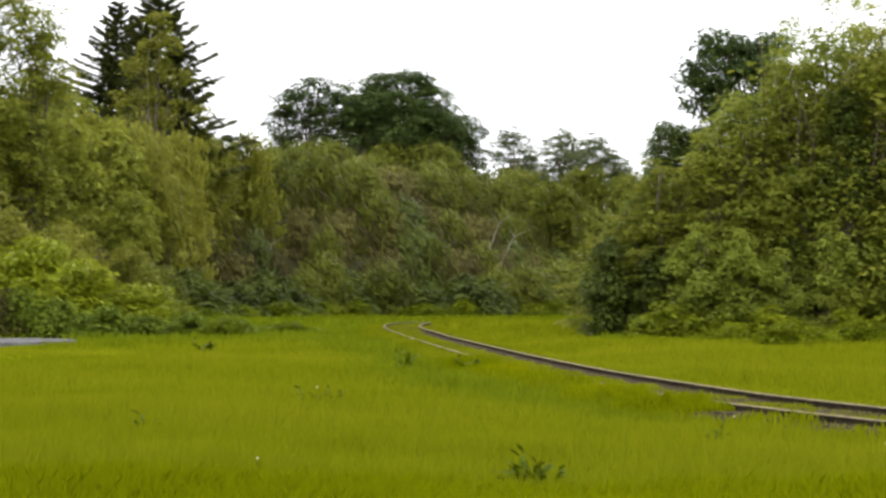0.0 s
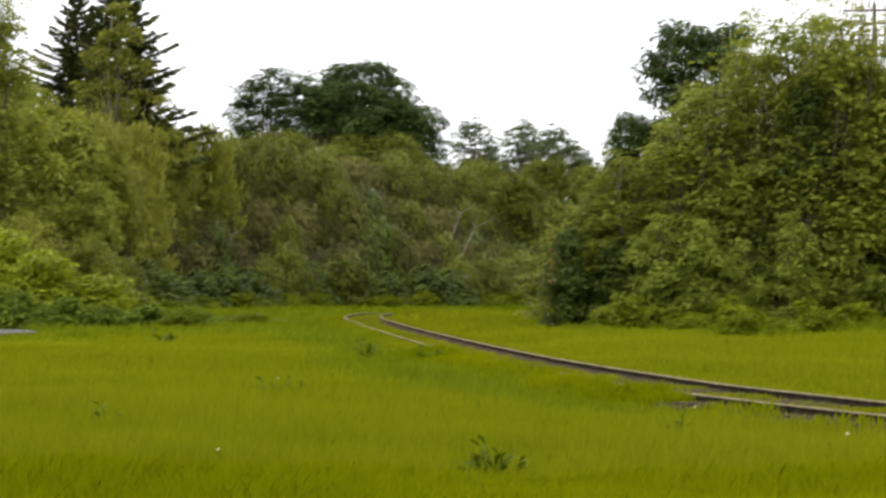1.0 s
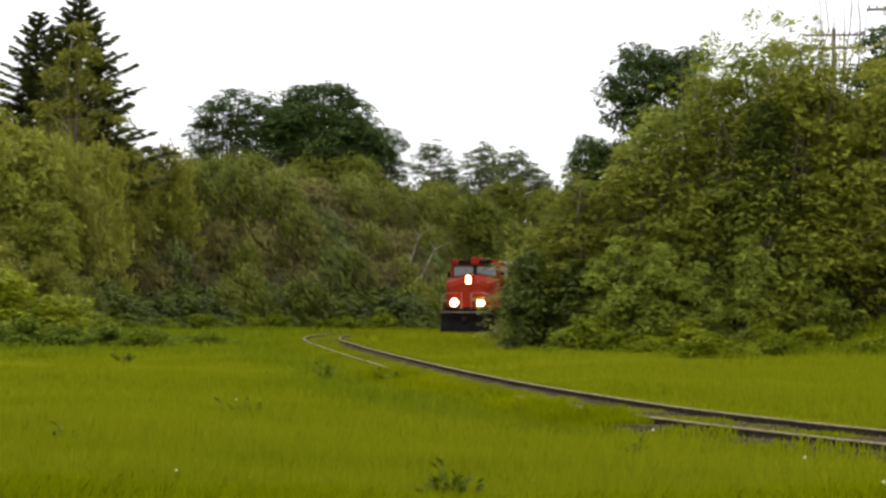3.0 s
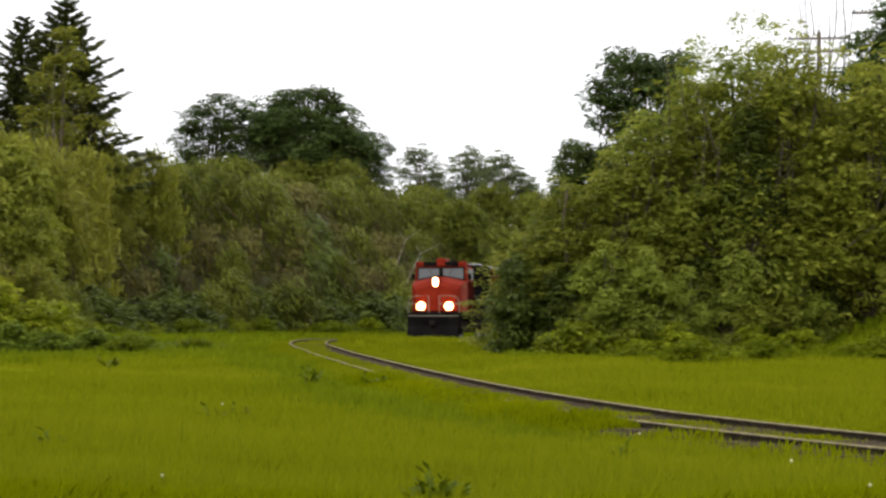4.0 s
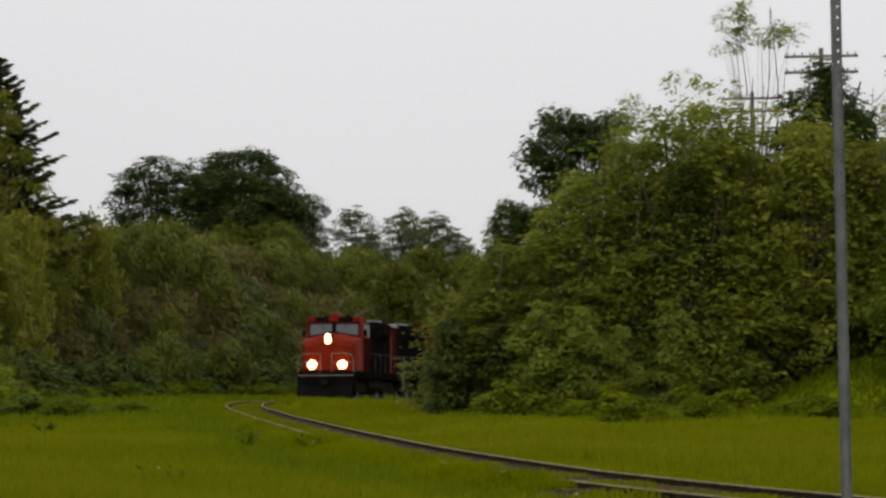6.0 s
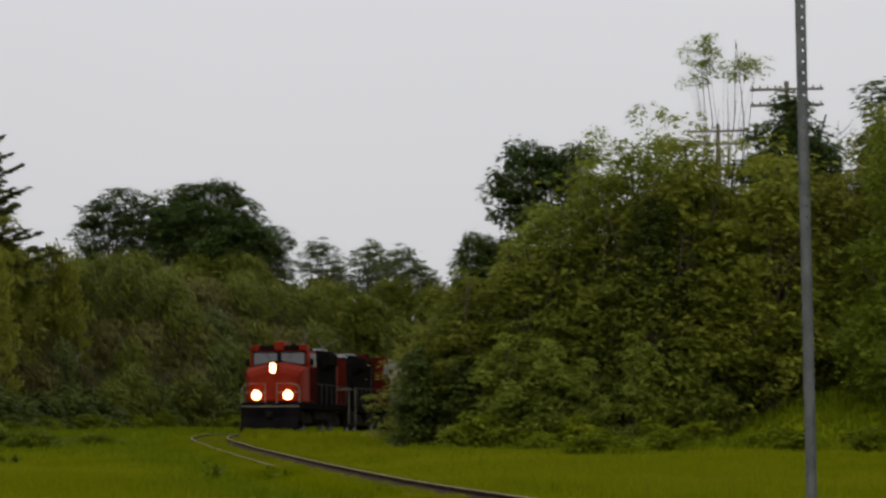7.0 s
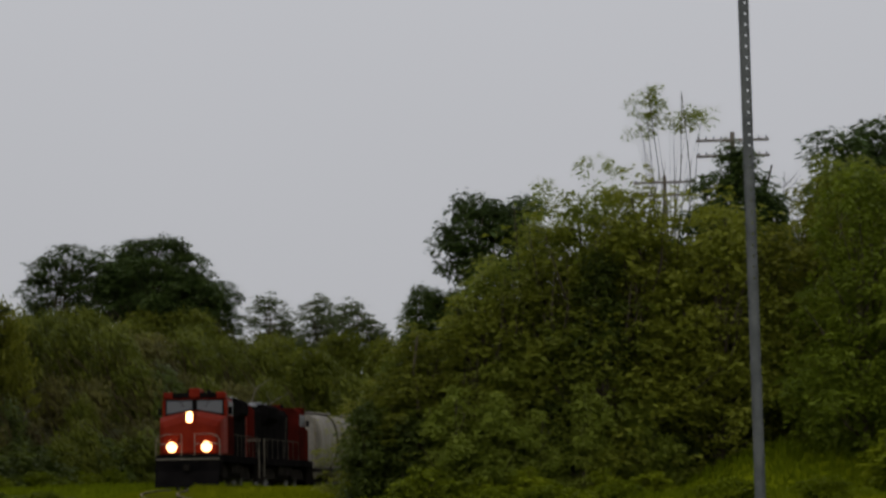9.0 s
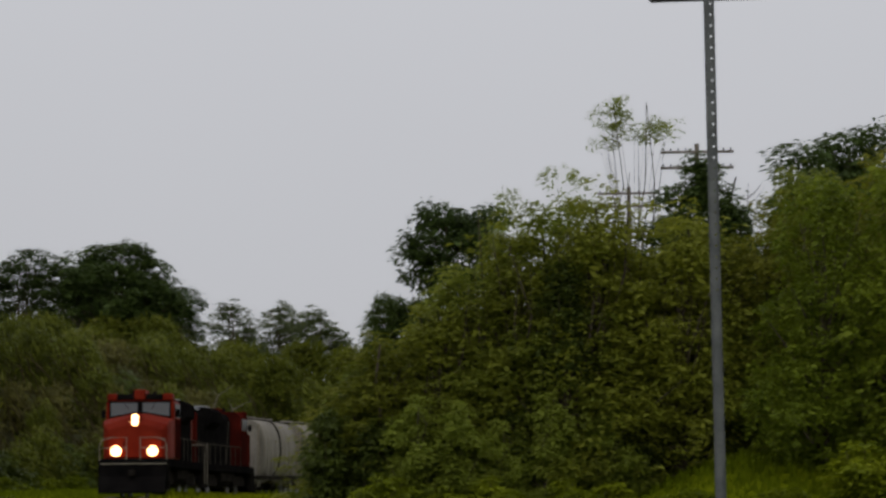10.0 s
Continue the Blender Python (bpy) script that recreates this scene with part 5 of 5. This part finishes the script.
    prism(bm, [(-0.92, 1.62), (0.92, 1.62), (0.92, 3.4), (1.3, 3.75), (1.3, 4.3), (1.0, 4.5), (-1.0, 4.5), (-1.3, 4.3), (-1.3, 3.75), (-0.92, 3.4)], -2.2, 1.0, 0)
    part("radiator_section", bm, BLACK, ob, "black flared radiator section")
    part("exhaust_stack", box(bmesh.new(), (2.6, -0.4, 4.34), (3.6, 0.4, 4.62), 0.04), BLACK, ob)
    part("roof_hatch", box(bmesh.new(), (-3.9, -0.75, 4.34), (-2.5, 0.75, 4.44), 0.03), SILVER, ob, "pale grey roof hatch")
    part("roof_fan_cover", box(bmesh.new(), (-1.9, -0.8, 4.49), (0.3, 0.8, 4.58), 0.03), SILVER, ob, "pale grey radiator cover")
    for side in (-1, 1):
        for k in range(5):
            part("hood_door", box(bmesh.new(), (-2.0 + 1.2 * k, side * 0.92, 1.8), (-0.9 + 1.2 * k, side * 0.94, 3.3), 0.008), BLACK, ob)
        part("white_stripe", prism(bmesh.new(), [(4.6, 1.7), (4.85, 1.7), (5.6, 4.0), (5.35, 4.0)], side * 0.923, side * 0.93, 1), DARK_RAIL, ob, "pale diagonal stripe")
        part("rear_steps", box(bmesh.new(), (-5.0, side * 1.22, 0.4), (-4.5, side * 1.5, 1.3), 0.02), UNDER, ob)
    part("rear_handrail", box(bmesh.new(), (-4.95, -1.4, 2.5), (-4.9, 1.4, 2.56)), RAILING, ob)
    part("rear_coupler", box(bmesh.new(), (-5.45, -0.13, 0.86), (-4.8, 0.13, 1.12), 0.04), UNDER, ob)
    for tx in (7.4, -1.7):
        for side in (-1, 1):
            bm = bmesh.new()
            prism(bm, [(tx - 2.0, 0.55), (tx + 2.0, 0.55), (tx + 2.0, 0.85), (tx + 1.2, 1.12), (tx - 1.2, 1.12), (tx - 2.0, 0.85)], side * 1.0, side * 1.16, 1)
            part("truck_frame", bm, UNDER, ob)
    axles = [wheelset(ob, tx + k) for tx in (7.4, -1.7) for k in (-1.37, 1.37)]
    stretch = Matrix.Diagonal((1.0, 1.04, 1.03, 1.0))
    for o in ob.children_recursive:
        if o not in axles and o.parent not in axles:
            o.data.transform(stretch)
    for o in ob.children:
        o.location.x -= 2.85
    return ob, axles


def hopper_car():
    """A covered hopper, 15.2 m over the ends, with bulging sides in two bays."""
    ob = empty("hopper_car", Matrix(), "dusty beige-grey covered hopper car", "freight car", "cars of the train")
    H = 7.6
    shell = [(0.55, 0.75), (1.0, 0.95)] + [(0.42 + 1.18 * math.cos(a) ** 0.62, 2.72 + 1.73 * math.sin(a)) if a >= 0 else (0.42 + 1.18 * math.cos(a) ** 0.75, 2.72 + 1.7 * math.sin(a)) for a in np.radians((-72, -58, -44, -30, -15, 0, 12, 24, 36, 48, 60, 72, 82))] + [(0, 4.47)]
    outline = shell + [(-y, z) for y, z in shell[::-1][1:]]
    for x0, x1 in ((0.2, H - 1.5), (-H + 1.5, -0.2)):
        bm = bmesh.new()
        prism(bm, outline, x0, x1, 0)
        for f in bm.faces:
            f.smooth = len(f.verts) == 4
        part("hopper_body", bm, HOPPER, ob, "curved beige-grey hopper side")
    part("centre_rib", prism(bmesh.new(), [(y * 1.03, 2.6 + (z - 2.6) * 1.02) for y, z in outline], -0.2, 0.2, 0), UNDER, ob, "dark rib between the bays")
    for sx in (-1, 1):
        bm = bmesh.new()
        prism(bm, [(sx * (H - 1.5), 3.9), (sx * (H - 0.55), 1.25), (sx * (H - 1.5), 1.25)], -1.3, 1.3, 1)
        part("end_slope", bm, HOPPER, ob)
        part("end_platform", box(bmesh.new(), (sx * (H - 1.6), -1.5, 1.02), (sx * (H - 0.2), 1.5, 1.2), 0.02), UNDER, ob)
        part("coupler", box(bmesh.new(), (sx * (H - 0.2), -0.13, 0.75), (sx * (H + 0.12), 0.13, 1.0), 0.03), UNDER, ob)
        for side in (-1, 1):
            bm = bmesh.new()
            for q in (0, 0.45):
                rails_bar(bm, [(sx * (H - 0.3 - q), side * 1.48, 0.6), (sx * (H - 0.3 - q), side * 1.48, 4.2)], 0.03)
            for k in range(9):
                rails_bar(bm, [(sx * (H - 0.3), side * 1.48, 0.7 + 0.4 * k), (sx * (H - 0.75), side * 1.48, 0.7 + 0.4 * k)], 0.018)
            part("ladder", bm, RAILING, ob)
            part("truck_frame", box(bmesh.new(), (sx * 5.9 - 1.2, side * 0.98, 0.45), (sx * 5.9 + 1.2, side * 1.1, 0.75), 0.04), UNDER, ob)
    for side in (-1, 1):
        part("side_sill", box(bmesh.new(), (-H + 0.25, side * 1.42, 0.98), (H - 0.25, side * 1.55, 1.22), 0.02), UNDER, ob)
        for k in (-4.6, -3.2, -1.7, 1.7, 3.2, 4.6):
            part("side_post", box(bmesh.new(), (k - 0.04, side * 1.56, 1.2), (k + 0.04, side * 1.63, 3.3), 0.01), HOPPER, ob)
    part("centre_sill", box(bmesh.new(), (-H + 0.3, -0.25, 0.72), (H - 0.3, 0.25, 1.05)), UNDER, ob)
    part("roof_walk", box(bmesh.new(), (-H + 1.2, -0.55, 4.47), (H - 1.2, 0.55, 4.55)), UNDER, ob, "dark roof walkway")
    for k in range(4):
        part("roof_hatch", tube(bmesh.new(), [(-4.6 + 3.05 * k, 0, 4.5), (-4.6 + 3.05 * k, 0, 4.68)], [0.4, 0.38], 12), HOPPER, ob)
    for k in (-3.2, 0.0, 3.2):
        part("outlet_gate", prism(bmesh.new(), [(k - 0.7, 0.95), (k + 0.7, 0.95), (k + 0.3, 0.35), (k - 0.3, 0.35)], -0.5, 0.5, 1), UNDER, ob)
    axles = [wheelset(ob, tx + k, 0, 0.46) for tx in (5.9, -5.9) for k in (-0.89, 0.89)]
    return ob, axles


def on_track(s, half):
    """The pose of a car whose bogies stand half a wheelbase before and behind s."""
    a, _ = on_line(s + half)
    b, _ = on_line(s - half)
    za, zb = RAIL_TOP + float(grade(a[1])), RAIL_TOP + float(grade(b[1]))
    return pose((a[0] + b[0]) / 2, (a[1] + b[1]) / 2, (za + zb) / 2, 0, math.degrees(math.atan2(zb - za, 2 * half)), math.degrees(math.atan2(a[1] - b[1], a[0] - b[0])))


loco, loco_axles = locomotive("red and black diesel locomotive with three lit headlights")
trailing, trailing_axles = locomotive("black and red diesel locomotive coupled behind, cab to the rear", False)
cars = [hopper_car() for _ in range(4)]

SPEED = 6.6
NOSE_AT_END = s_at_y(129.0)


def nose_at(t):
    """Where the nose of the train is along the track."""
    return NOSE_AT_END - SPEED * (10 - t) + float(np.interp(t, [0, 1, 2, 4.5, 7, 10], [-4.3, -2.8, -0.8, 1.9, 1.3, 0.0]))


def motions():
    def rolled(ob, axles, lag, half, r, turned=0):
        walk(ob, [(t / 2, on_track(nose_at(t / 2) - lag, half) @ pose(0, 0, 0, 0, 0, turned)) for t in range(21)])
        for axle in axles:
            x, y, z = axle.location
            spin = math.degrees(SPEED / r) * (-1 if turned else 1)
            walk(axle, [(k / 10, pose(x, y, z, 0, spin * k / 10 % 360, 0)) for k in range(101)])
    rolled(loco, loco_axles, 7.2, 4.55, 0.51)
    rolled(trailing, trailing_axles, 7.2 + 16.75, 4.55, 0.51, 180)
    for i, (car, axles) in enumerate(cars):
        rolled(car, axles, 7.2 + 16.75 + 8.3 + 0.35 + 7.6 + 15.4 * i, 5.9, 0.46)


motions()
